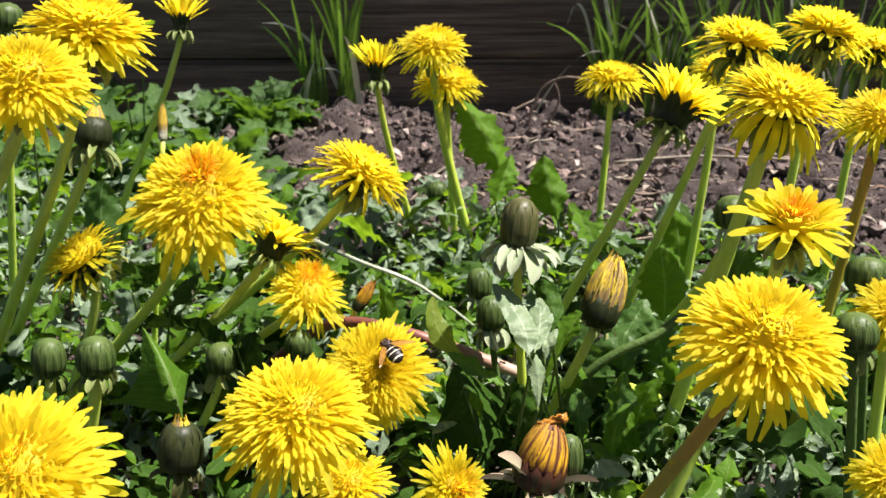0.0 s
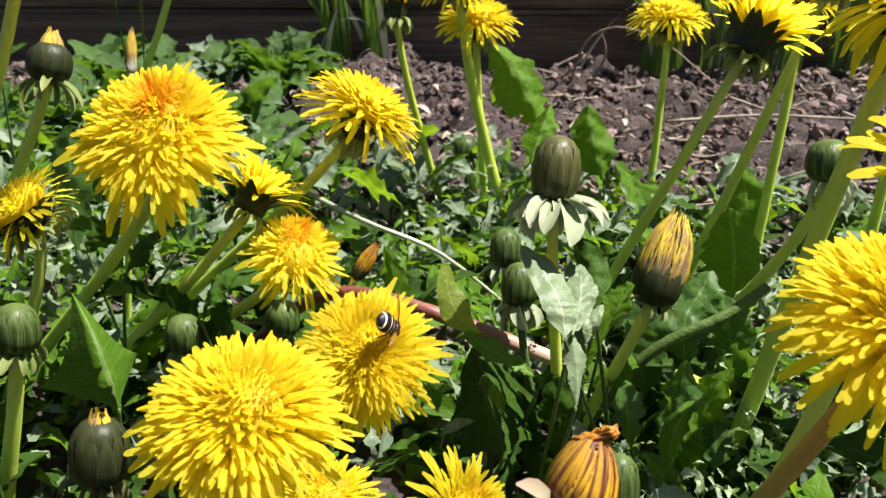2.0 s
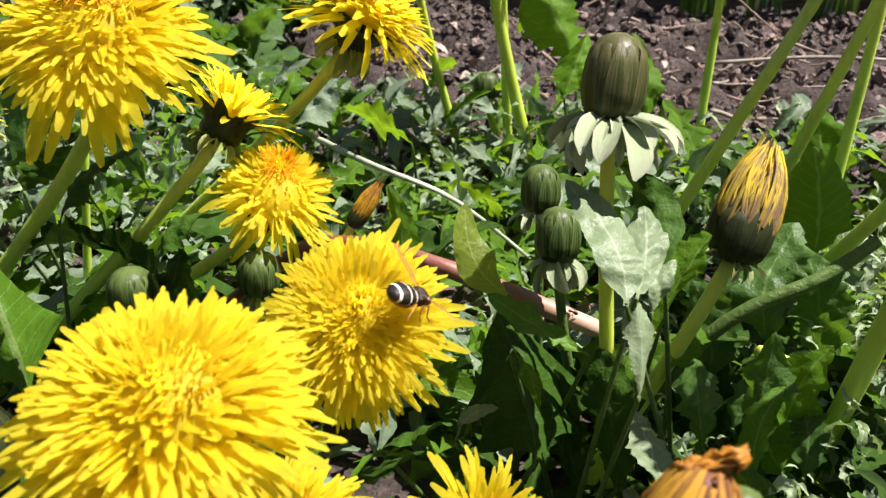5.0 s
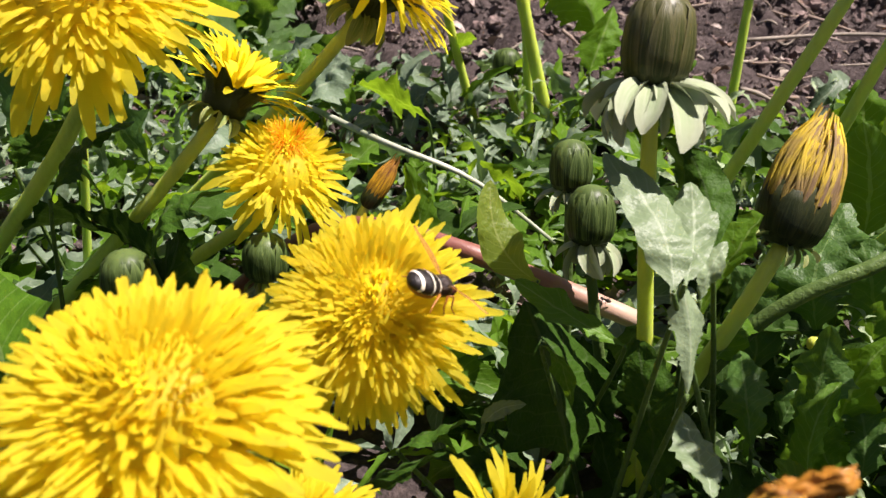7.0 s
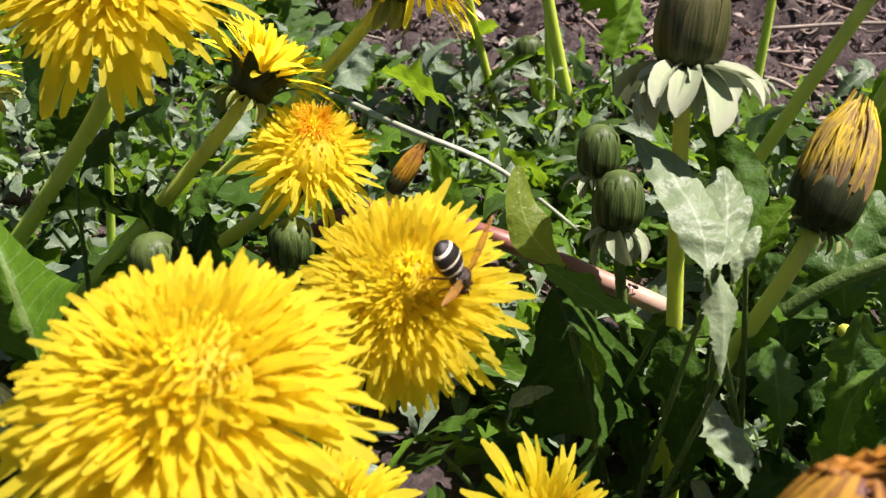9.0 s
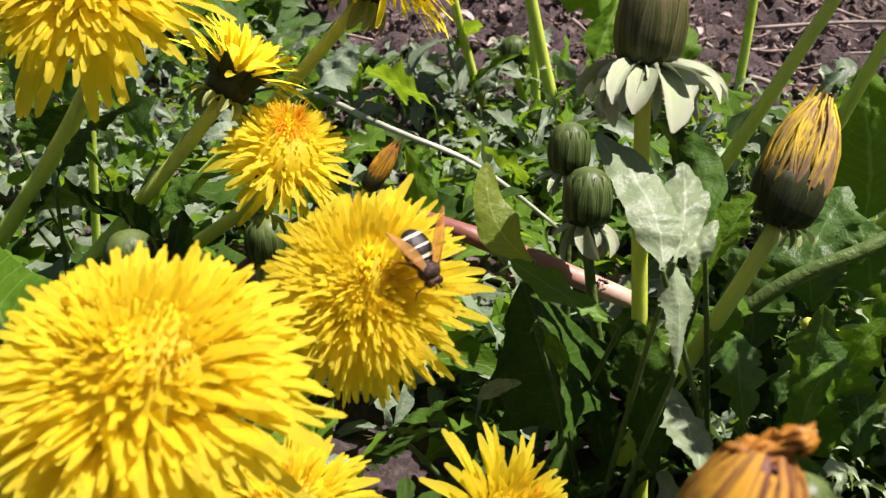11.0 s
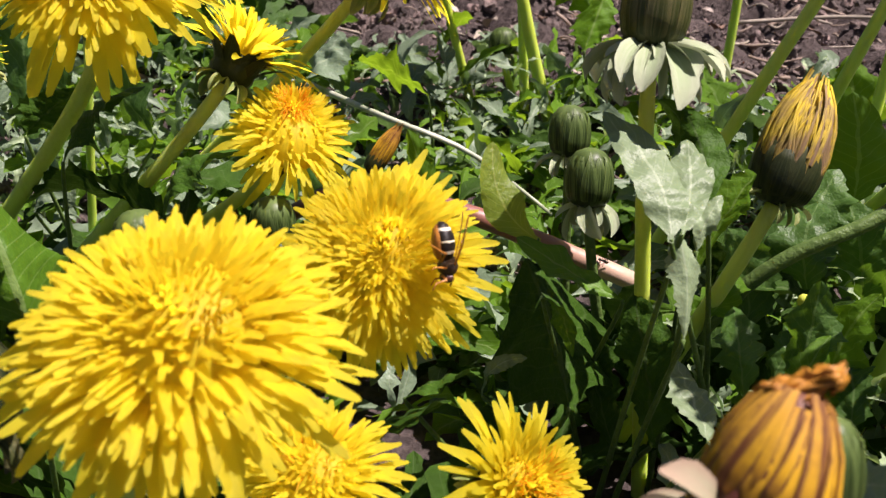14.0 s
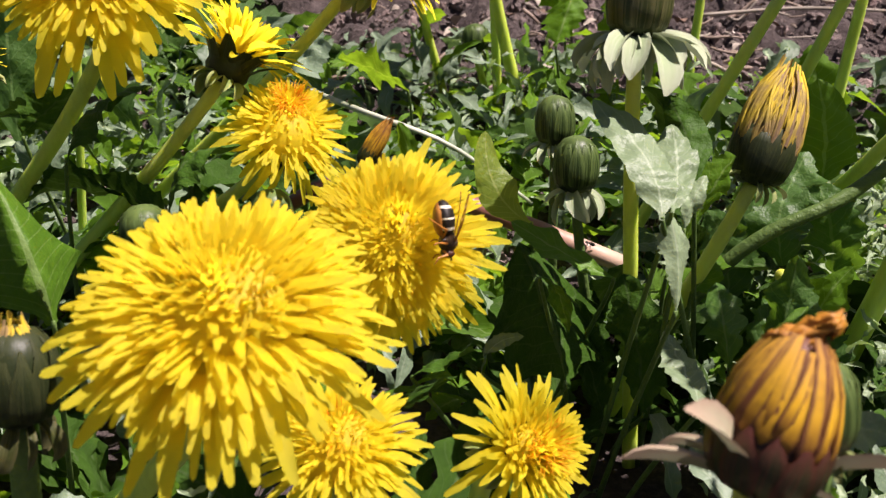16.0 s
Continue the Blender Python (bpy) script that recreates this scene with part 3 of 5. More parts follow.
    if crest:
        # a twist of dried florets that leans over at the very tip
        rows = 10
        prof = [(R * r, 0.0) for r in np.interp(np.linspace(0, 1, rows), (0, 0.25, 0.5, 0.8, 0.95, 1.0), (0.36, 0.26, 0.18, 0.18, 0.14, 0.03))]
        V, Fs, U = lathe(prof, 28, 7, 0.34)
        for i in range(rows):
            a = i / (rows - 1)
            ring = V[i * 28:(i + 1) * 28]
            c, sn = math.cos(2.2 * a), math.sin(2.2 * a)
            x, y = ring[:, 0] * c - ring[:, 1] * sn, ring[:, 0] * sn + ring[:, 1] * c
            ring[:, 0], ring[:, 1] = x + crest * (1.1 * a - 0.3), 0.8 * y - crest * 0.2 * a ** 2
            ring[:, 2] = top * 0.93 + crest * 0.95 * a - 0.45 * x * a + 0.0003 * rng.standard_normal(28)
        fore = ax.cross(Vector((1, 0, 0))).normalized()
        turn = Matrix((fore.cross(ax), fore, ax)).transposed().to_4x4()
        part("floret_crest", mesh("floret_crest", V, Fs, CREST, U), root, Matrix.Translation(foot - Vector(base)) @ turn, "dried orange-brown twist of florets")
    for i in range(reflex):
        az = 2 * math.pi * (i + rng.uniform(-0.3, 0.3)) / reflex
        mat = reflex_mat or BRACT
        me = bract_meshes("bent" + mat.name + str(drop), mat, 0.36 if drop < 2.0 else 0.44, 0.6 if drop < 2.0 else -0.2 if drop < 2.5 else -0.55, drop if drop < 2.0 else drop - 1.0 if drop < 2.5 else 0.9, 0.3, 0.4, "spoon")[i % 4]
        size = R * 1.25 * reflex_len * rng.uniform(0.55, 1.25)
        pm = Matrix.Rotation(az, 4, "Z") @ Matrix.Translation((R * 0.40, 0, H * 0.03)) @ Matrix.Rotation(rng.uniform(-0.5, 0.6), 4, "Y") @ Matrix.Rotation(rng.uniform(-0.5, 0.5), 4, "X")
        part("outer_bract", me, body, pm @ Matrix.Diagonal((size, size * rng.uniform(0.5, 1.0), size, 1)))
    return root


# ---- leaves ----
def leaf_sheet(spine, side, W, rng, lobes=6, deep=0.5, fold=0.35, wave=0.25, cols=7, back=0.5, stalk=0.12, blunt=0.35, crinkle=1.0, drop=0.0, saw=0.16, widest=0.62, crumple=0.0, point=0.6):
    """Verts, faces, uv of a leaf along a spine: lobes that point back towards the base, folded at the midrib, wavy at the rim."""
    n = len(spine)
    s = np.linspace(0, 1, n)
    d = np.gradient(spine, axis=0)
    length = np.linalg.norm(d, axis=1).sum()
    d /= np.linalg.norm(d, axis=1)[:, None] + 1e-12
    side = np.broadcast_to(np.asarray(side, float), spine.shape)
    side = side - (side * d).sum(1)[:, None] * d
    side /= np.linalg.norm(side, axis=1)[:, None]
    nor = np.cross(d, side)
    env = np.clip((s - stalk * 0.4) / widest, 0.0, 1) ** 0.7 * np.clip((1 - s) / blunt, 0, 1) ** point
    env = np.maximum(env, 0.07 * (s < 0.9))
    ph = rng.uniform(0, 6)
    V, U = [], []
    for lr in range(2):
        off = rng.uniform(-0.2, 0.2)
        q = s * lobes + off
        p = q - np.floor(q)
        tooth = 0.5 - 0.5 * np.cos(2 * np.pi * p ** 0.65)
        q2 = s * lobes * 3.3 + off
        w = env * (1 - deep * tooth) * (1 - saw * (q2 - np.floor(q2))) * (1 + 0.5 * saw * rng.standard_normal(n))
        w[-1] = 0.0
        V.append(W * w)
        U.append((1 - tooth) * deep)
    us = np.linspace(-1, 1, cols)
    v, uv = [], []
    for i in range(n):
        for u in us:
            k = 0 if u < 0 else 1
            w = V[k][i]
            shift = -back * U[k][i] * abs(u) ** 2 * W * env[i]
            lift = fold * abs(u) * w + wave * w * abs(u) ** 1.5 * math.sin(9 * s[i] + ph + 1.7 * np.sign(u)) + crinkle * w * (0.13 * math.sin(23 * s[i] + 4 * u + ph) + 0.10 * math.sin(41 * s[i] - 7 * u + 2 * ph))
            lift += drop * max(0.0, -u) * w
            if crumple:
                q = Vector((2.6 * s[i] * length / W, 2.6 * u * w / W, ph))
                fold_q = abs(noise.noise(q * 0.55)) * 2.2 - 0.6 + 0.5 * abs(noise.noise(q * 1.3 + Vector((3, 7, 1))))
                lift += crumple * W * fold_q * min(1.0, 3 * env[i])
            v.append(spine[i] + side[i] * u * w + d[i] * shift + nor[i] * lift)
            uv.append((u, s[i]))
    return np.array(v), strip_faces(n, cols), np.array(uv)


LEAVES = {}


def leaf_variants(key, material, count, lobes, deep, ratio, **kw):
    """Unit leaves along x that rise from the origin and arch over."""
    if key not in LEAVES:
        LEAVES[key] = []
        for i in range(count):
            rng = np.random.default_rng(100 + i + len(key))
            n = 34
            ang = rng.uniform(0.6, 1.0) - np.linspace(0, 1, n) * rng.uniform(0.8, 1.7)
            sp = np.stack([np.cumsum(np.cos(ang)) / n, 0.06 * np.sin(np.linspace(0, 3, n) + rng.uniform(0, 6)), np.cumsum(np.sin(ang)) / n], 1)
            sp -= sp[0]
            v, f, uv = leaf_sheet(sp, (0, 1, 0), ratio * rng.uniform(0.8, 1.2), rng, lobes + int(rng.integers(-1, 2)), deep * rng.uniform(0.8, 1.15),
                                  rng.uniform(0.1, 0.6), rng.uniform(0.15, 0.4), **kw)
            LEAVES[key].append(mesh("leaf", v, f, material, uv))
    return LEAVES[key]


def rosette(x, y, key, rng, size, count, label, category="leafy weed", name="leaf_rosette", group="leaf rosettes", lift=0.0):
    root = thing(name, (x, y, height(x, y) - 0.002), label, category, group)
    for i in range(count):
        az = 2 * math.pi * (i + rng.uniform(-0.35, 0.35)) / count
        sz = size * rng.uniform(0.7, 1.2)
        me = LEAVES[key][int(rng.integers(len(LEAVES[key])))]
        m = Matrix.Rotation(az, 4, "Z") @ Matrix.Translation((0.003, 0, 0)) @ Matrix.Rotation(rng.uniform(-0.35, 0.3) - lift, 4, "Y") @ Matrix.Rotation(rng.uniform(-0.5, 0.5), 4, "X")
        part("leaf", me, root, m @ Matrix.Diagonal((sz, sz, sz, 1)))
    return root


def single_leaf(points, W, side, material, label, seed=1, foot=None, **kw):
    """A leaf through base, middle and tip; its stalk goes on to the ground at foot."""
    rng = np.random.default_rng(seed)
    a, b, c = (np.array(p, float) for p in points)
    ctrl = 2 * b - 0.5 * (a + c)
    sp = bezier([a, ctrl, c], 36)
    spread = a[0] + rng.normal(0, 0.012)
    foot = np.array(foot if foot is not None else (spread, a[1] + 0.022, height(spread, a[1] + 0.022)))
    root = thing("long_leaf", foot, label, "leaf", "long dandelion leaves")
    v, f, uv = leaf_sheet(sp - foot, side, W, rng, **{"cols": 9, "crinkle": 0.45, **kw})
    part("blade", mesh("blade", v, f, material, uv), root)
    line = bezier([(0, 0, -0.003), (a - foot) * 0.5 + (0, 0, 0.004), a - foot - (sp[3] - sp[0]) * 0.5, sp[1] - foot], 10)
    v, f, uv = tube(line, np.linspace(0.0007, 0.0004, 10), 7)
    part("leaf_stalk", mesh("leaf_stalk", v, f, STALK_GREEN_SHADE, uv), root)
    return root


# ---- ground ----
def height(x, y):
    p = Vector((x, y, 0.0))
    near = max(0.0, 1.0 - max(0.0, math.hypot(x, y - 0.5) - 0.8) / 0.6)
    h = 0.006 * noise.noise(p * 9) + 0.004 * noise.noise(p * 24 + Vector((3, 1, 0)))
    bare = max(0.0, min(1.0, (y - 0.46) / 0.12))
    h += 0.010 * max(0.0, min(1.0, (y - 0.55) / 0.25)) * (0.7 + noise.noise(p * 6 + Vector((9, 2, 0))))
    h += bare * 0.022 * (noise.turbulence(p * 17 + Vector((4, 4, 0)), 3, True) - 0.5)
    return h * near * max(0.0, min(1.0, (0.95 - y) / 0.05))


def build_ground():
    inner_x, inner_y = np.linspace(-0.55, 0.65, 330), np.concatenate([np.linspace(0.02, 0.44, 60), np.linspace(0.443, 0.90, 170)])
    far = np.array([0.1, 0.3, 0.8, 2, 6, 20, 80, 400])
    xs = np.concatenate([-0.55 - far[::-1], inner_x, 0.65 + far])
    ys = np.concatenate([0.02 - far[::-1], inner_y, 0.90 + far])
    v = []
    for y in ys:
        for x in xs:
            z = height(x, y)
            if -0.55 <= x <= 0.65 and 0.02 <= y <= 0.90:
                p = Vector((x, y, 0))
                edge = min(1.0, (0.90 - y) / 0.03, (x + 0.55) / 0.03, (0.65 - x) / 0.03, (y - 0.02) / 0.03)
                z += edge * (0.004 + 0.012 * max(0.0, min(1.0, (y - 0.46) / 0.12))) * (noise.turbulence(p * 48, 4, True) - 0.5)
            v.append((x, y, z))
    g = new("ground", mesh("ground", v, strip_faces(len(ys), len(xs)), SOIL))
    tagged(g, "bare crumbly grey-brown garden soil", "soil", kind="structure")


def build_crumbs():
    rng = np.random.default_rng(3)
    t = (1 + 5 ** 0.5) / 2
    ico = np.array([(-1, t, 0), (1, t, 0), (-1, -t, 0), (1, -t, 0), (0, -1, t), (0, 1, t), (0, -1, -t), (0, 1, -t), (t, 0, -1), (t, 0, 1), (-t, 0, -1), (-t, 0, 1)], float) / 1.9
    tri = np.array([(0, 11, 5), (0, 5, 1), (0, 1, 7), (0, 7, 10), (0, 10, 11), (1, 5, 9), (5, 11, 4), (11, 10, 2), (10, 7, 6), (7, 1, 8),
                    (3, 9, 4), (3, 4, 2), (3, 2, 6), (3, 6, 8), (3, 8, 9), (4, 9, 5), (2, 4, 11), (6, 2, 10), (8, 6, 7), (9, 8, 1)])
    # a finer form for the larger clods: each edge halved
    fine, cache, tri2 = [tuple(q) for q in ico], {}, []
    for a, b_, c in tri:
        mid = []
        for p, q in ((a, b_), (b_, c), (c, a)):
            key = (min(p, q), max(p, q))
            if key not in cache:
                cache[key] = len(fine)
                w = ico[p] + ico[q]
                fine.append(tuple(w / np.linalg.norm(w)))
            mid.append(cache[key])
        tri2 += [(a, mid[0], mid[2]), (b_, mid[1], mid[0]), (c, mid[2], mid[1]), tuple(mid)]
    fine, tri2 = np.array(fine), np.array(tri2)
    V, Fs, k0 = [], [], 0
    for i in range(22000):
        x, y = rng.uniform(-0.42, 0.52), 0.86 - 0.44 * rng.uniform(0, 1) ** 1.25
        r = 0.0005 + 0.0042 * rng.uniform(0, 1) ** 7
        form, faces = (fine, tri2) if r > 0.0022 else (ico, tri)
        v = form * (r * rng.uniform(0.45, 1.35, 3)) * rng.uniform(0.5, 1.5, (len(form), 1))
        v = v @ np.array(Euler(rng.uniform(0, 6, 3)).to_matrix())
        a = rng.uniform(0, 6.28)
        c, sn = math.cos(a), math.sin(a)
        v = np.stack([v[:, 0] * c - v[:, 1] * sn + x, v[:, 0] * sn + v[:, 1] * c + y, v[:, 2] + height(x, y) + r * 0.35], 1)
        Fs.append(faces + k0)
        k0 += len(form)
        V.append(v)
    g = new("soil_crumbs", mesh("soil_crumbs", np.concatenate(V), np.concatenate(Fs), CRUMB, None, False))
    tagged(g, "loose grey-brown soil clods and crumbs", "soil", kind="stuff")


def build_board():
    """The timber edging: one thick beam, rounded at its arrises, with a check running along its face."""
    root = tagged(new("timber_edging"), "dark weathered timber sleeper edging the bed", "timber edging", kind="structure")
    root.location = (0.05, 0.875, 0)
    for name, z0, z1, y0 in (("lower_beam", -0.05, 0.048, 0.0), ("upper_beam", 0.050, 0.19, -0.002)):
        bm = bmesh.new()
        bmesh.ops.create_cube(bm, size=1.0)
        bmesh.ops.scale(bm, vec=(2.8, 0.07, z1 - z0), verts=bm.verts)
        bmesh.ops.translate(bm, vec=(0, 0.035 + y0, (z0 + z1) / 2), verts=bm.verts)
        bmesh.ops.bevel(bm, geom=[e for e in bm.edges], offset=0.004, segments=2, affect="EDGES")
        me = bpy.data.meshes.new(name)
        bm.to_mesh(me)
        bm.free()
        me.materials.append(WOOD)
        part(name, me, root)


build_ground()
build_crumbs()
build_board()


# ---- flowers ----
dandelion((-0.149, 0.377, 0.000), (-0.064, 0.349, 0.113), (0.02, -0.54, 0.84), 0.0240, "large full-blown yellow dandelion with an orange middle", seed=11, n=210, outer=44, rise=0.05, bend=0.5, tuft=200, skew=(0.06, 0.24), spin=0.0, r=0.0021, ragged=2.0, tuft_w=0.16, plump=1.1)
dandelion((-0.125, 0.372, 0.000), (-0.0435, 0.372, 0.0875), (0.42, 0.52, 0.74), 0.0162, "yellow dandelion tipped away, dark bracts showing", seed=12, n=120, rise=0.62, bend=0.5, petals="raised", low=0.7, high=1.6, cup_size=1.35, sepal=0.8, ragged=1.0)
dandelion((-0.116, 0.424, 0.000), (-0.011, 0.389, 0.109), (0.51, 0.14, 0.85), 0.0202, "yellow dandelion on a leaning stem above bare soil", seed=13, n=120, rise=0.1, bend=0.45, r=0.0018, sepal=0.9, ragged=1.2, plump=1.15)
dandelion((-0.114, 0.397, 0.000), (-0.030, 0.361, 0.071), (0.35, -0.45, 0.82), 0.0152, "small yellow dandelion, half open with a fringed middle", seed=14, n=80, rise=0.05, bend=0.5, tuft=130, outer=38, spin=0.0, skew=(0.12, 0.36), ragged=1.6, tuft_w=0.24, plump=1.15)
dandelion((-0.055, 0.315, 0.000), (0.001, 0.290, 0.079), (-0.08, -0.66, 0.74), 0.0176, "yellow dandelion on which a hoverfly feeds", seed=15, n=260, rise=0.0, bend=0.55, tuft=0, spin=0.0, skew=(0.1, 0.0), outer=50, plump=0.85)
dandelion((-0.079, 0.276, 0.000), (-0.0155, 0.244, 0.0925), (0.05, -0.30, 0.95), 0.0200, "very large full yellow dandelion close to the ground's edge", seed=16, n=225, rise=-0.02, bend=0.55, tuft=0, outer=48, r=0.0022, plump=1.0)
dandelion((0.033, 0.237, 0.000), (0.100, 0.237, 0.119), (0.09, -0.36, 0.93), 0.0207, "very large yellow dandelion on a thick ruddy stem", seed=17, n=215, rise=-0.02, bend=0.55, tuft=0, outer=46, stem=STEM_RED, r=0.0021, plump=1.12)
dandelion((0.072, 0.262, 0.000), (0.117, 0.274, 0.134), (0.02, -0.25, 0.97), 0.0155, "cupped yellow dandelion with an orange middle", seed=18, n=14, outer=24, rise=0.39, bend=0.35, petals="cup", tuft=170, spin=0.0, skew=(0.0, 0.05), tuft_w=0.22, ragged=1.0, plump=2.1, deep=0.40, low=0.45)
dandelion((0.101, 0.342, 0.000), (0.123, 0.314, 0.157), (0.21, -0.08, 0.97), 0.0198, "broad yellow dandelion with hanging outer petals", seed=19, n=150, rise=-0.3, bend=0.7, petals="droop", low=0.0, r=0.0024, plump=1.0)
dandelion((0.048, 0.398, 0.000), (0.111, 0.398, 0.133), (0.45, 0.36, 0.82), 0.0201, "yellow dandelion leaning away over its dark bracts", seed=20, n=120, rise=0.72, bend=0.45, petals="fan", low=0.75, high=1.6, cup_size=1.4, sepal=0.85, ragged=1.2, r=0.0017)
dandelion((0.110, 0.566, 0.000), (0.113, 0.566, 0.104), (0.00, 0.10, 0.99), 0.0195, "flat yellow dandelion before the timber edging", seed=21, n=100, rise=0.0, bend=0.3, r=0.0018)
dandelion((0.095, 0.436, 0.000), (0.145, 0.436, 0.150), (0.28, 0.18, 0.94), 0.0192, "yellow dandelion before the timber, seen from its side", seed=22, n=110, rise=0.25, bend=0.45, r=0.0018, sepal=1.35, ragged=1.2)
dandelion((0.141, 0.476, 0.000), (0.148, 0.476, 0.129), (0.00, 0.08, 1.00), 0.0157, "yellow dandelion half hidden behind another", seed=23, n=80, rise=0.15, bend=0.4)
dandelion((0.158, 0.406, 0.000), (0.168, 0.406, 0.160), (0.28, 0.20, 0.94), 0.0173, "yellow dandelion with drooping green bracts", seed=24, n=110, rise=0.25, bend=0.6, r=0.0018)
dandelion((0.221, 0.501, 0.000), (0.227, 0.501, 0.134), (0.21, 0.19, 0.96), 0.0191, "yellow dandelion near the timber edging", seed=25, n=100, rise=0.1, bend=0.5)
dandelion((0.155, 0.351, 0.000), (0.170, 0.351, 0.142), (-0.10, -0.30, 0.95), 0.0153, "yellow dandelion with a ruddy stem", seed=26, n=120, rise=-0.05, bend=0.6, stem=STEM_RED)
dandelion((0.166, 0.299, 0.000), (0.161, 0.299, 0.096), (-0.20, -0.56, 0.81), 0.0122, "small yellow dandelion low among the stems", seed=27, n=100, rise=0.05, bend=0.5)
dandelion((0.119, 0.237, 0.000), (0.138, 0.237, 0.080), (-0.20, -0.56, 0.81), 0.0109, "small yellow dandelion low among leaves", seed=28, n=100, rise=0.05, bend=0.5)
dandelion((0.039, 0.551, 0.000), (0.014, 0.534, 0.129), (0.01, -0.30, 0.95), 0.0185, "yellow dandelion on a tall curved pale green stem", seed=29, n=120, rise=0.0, bend=0.45, stem=STEM_LIME, r=0.0024, curve=(-0.004, 0.0, 0.0))
dandelion((0.002, 0.587, 0.000), (-0.018, 0.569, 0.110), (0.00, 0.35, 0.94), 0.0183, "half-closed yellow dandelion with an upright cup", seed=30, n=60, outer=34, rise=1.0, bend=0.1, petals="shut", high=1.55, low=1.2, tuft=0, stem=STEM_LIME, r=0.0018, curve=(-0.002, 0.0, 0.0))
dandelion((0.026, 0.569, 0.000), (0.021, 0.552, 0.105), (0.01, -0.12, 0.99), 0.0191, "yellow dandelion just behind a taller one", seed=31, n=110, rise=0.05, bend=0.35)
dandelion((-0.215, 0.300, 0.000), (-0.090, 0.286, 0.171), (0.21, -0.46, 0.86), 0.0175, "large yellow dandelion leaning on a tall stem", seed=32, n=160, rise=-0.02, bend=0.6, outer=44, r=0.0021, plump=1.15)
dandelion((-0.179, 0.365, 0.000), (-0.101, 0.365, 0.169), (0.16, -0.08, 0.98), 0.0230, "broad yellow dandelion on a tall pale stem", seed=33, n=150, rise=0.0, bend=0.5, r=0.0020, plump=1.25)
dandelion((-0.139, 0.358, 0.000), (-0.112, 0.358, 0.087), (-0.50, -0.12, 0.86), 0.0159, "small half-open yellow dandelion with a dark cup", seed=34, n=80, outer=34, rise=0.38, bend=0.45, r=0.0019, cup_size=1.7, ragged=1.2)
dandelion((-0.192, 0.594, 0.000), (-0.132, 0.594, 0.133), (0.00, 0.35, 0.94), 0.0179, "half-closed yellow dandelion with drooping pale bracts", seed=35, n=60, outer=30, rise=1.0, bend=0.1, petals="shut", high=1.55, low=1.2, tuft=0, r=0.0019)
dandelion((-0.095, 0.209, 0.000), (-0.073, 0.209, 0.099), (0.11, -0.59, 0.80), 0.0211, "very large yellow dandelion low at the near edge", seed=36, n=170, rise=-0.02, bend=0.55, outer=46, tuft=20, plump=1.15)
dandelion((0.012, 0.280, 0.000), (0.0236, 0.272, 0.0495), (0.60, -0.52, 0.60), 0.0128, "young yellow dandelion with a fan of petals, close to the ground", seed=37, ragged=1.2, n=140, outer=30, rise=0.42, bend=0.5, petals="half", tuft=90, spin=0.0, skew=(0.1, -0.1), plump=1.15, low=0.5)
dandelion((-0.016, 0.262, 0.000), (-0.0047, 0.258, 0.0605), (0.05, -0.30, 0.95), 0.0128, "small yellow dandelion low beneath a larger one", seed=38, n=120, rise=0.2, bend=0.5, tuft=14)

# ---- buds and spent heads ----
bud((0.054, 0.326, 0.000), (0.0472, 0.33, 0.1127), (0.08, 0.30, 0.95), 0.0061, 0.0172, "fat green bud over a ruff of pale bent-back bracts", seed=51, stem=STEM_LIME, r=0.0016, bracts=BRACT_BROWN, reflex=30, reflex_len=1.65, reflex_mat=BRACT_PALE, drop=2.3)
bud((0.045, 0.338, 0.000), (0.078, 0.338, 0.080), (0.30, 0.42, 0.86), 0.0069, 0.020, "closed dandelion with fading brown-yellow florets", seed=52, bracts=BRACT_DARK_SHADE, cover=0.98, tip=FADED, taper=0.1, tip_len=0.0185, r=0.0018, reflex=8, reflex_len=0.6)
bud((0.049, 0.350, 0.000), (0.039, 0.350, 0.069), (0.00, 0.30, 0.95), 0.0052, 0.013, "green striped bud with pale hanging bracts", seed=53, reflex=12, reflex_len=1.25, reflex_mat=BRACT_PALE, r=0.0013, stem=STALK_GREEN_SHADE, drop=2.6)
bud((0.037, 0.365, 0.000), (0.035, 0.365, 0.074), (0.00, 0.30, 0.95), 0.0047, 0.012, "small green bud beside a pale leaf", seed=54, reflex=11, reflex_len=1.2, reflex_mat=BRACT_PALE, r=0.0012, stem=STALK_GREEN_SHADE, drop=2.6)
bud((-0.037, 0.372, 0.000), (-0.011, 0.372, 0.063), (0.53, 0.24, 0.81), 0.0024, 0.009, "small withered brown flower tip", seed=55, cover=0.9, tip=WITHER, tip_len=0.010, bracts=BRACT_DARK_SHADE, reflex=0, r=0.0014)
bud((-0.110, 0.300, 0.000), (-0.089, 0.300, 0.079), (0.00, 0.21, 0.98), 0.0058, 0.013, "round green bud on a short stem", seed=56, r=0.0021)
bud((-0.118, 0.306, 0.000), (-0.107, 0.306, 0.075), (0.00, 0.21, 0.98), 0.0052, 0.013, "round dark green bud among leaves", seed=57, r=0.0018)
bud((-0.085, 0.345, 0.000), (-0.0576, 0.332, 0.0602), (0.00, 0.10, 0.99), 0.0054, 0.0112, "round green bud beside a large flower", seed=58, r=0.0016)
bud((-0.048, 0.350, 0.000), (-0.033, 0.350, 0.056), (0.00, 0.06, 1.00), 0.0051, 0.011, "green bud half hidden under petals", seed=59, r=0.0015)
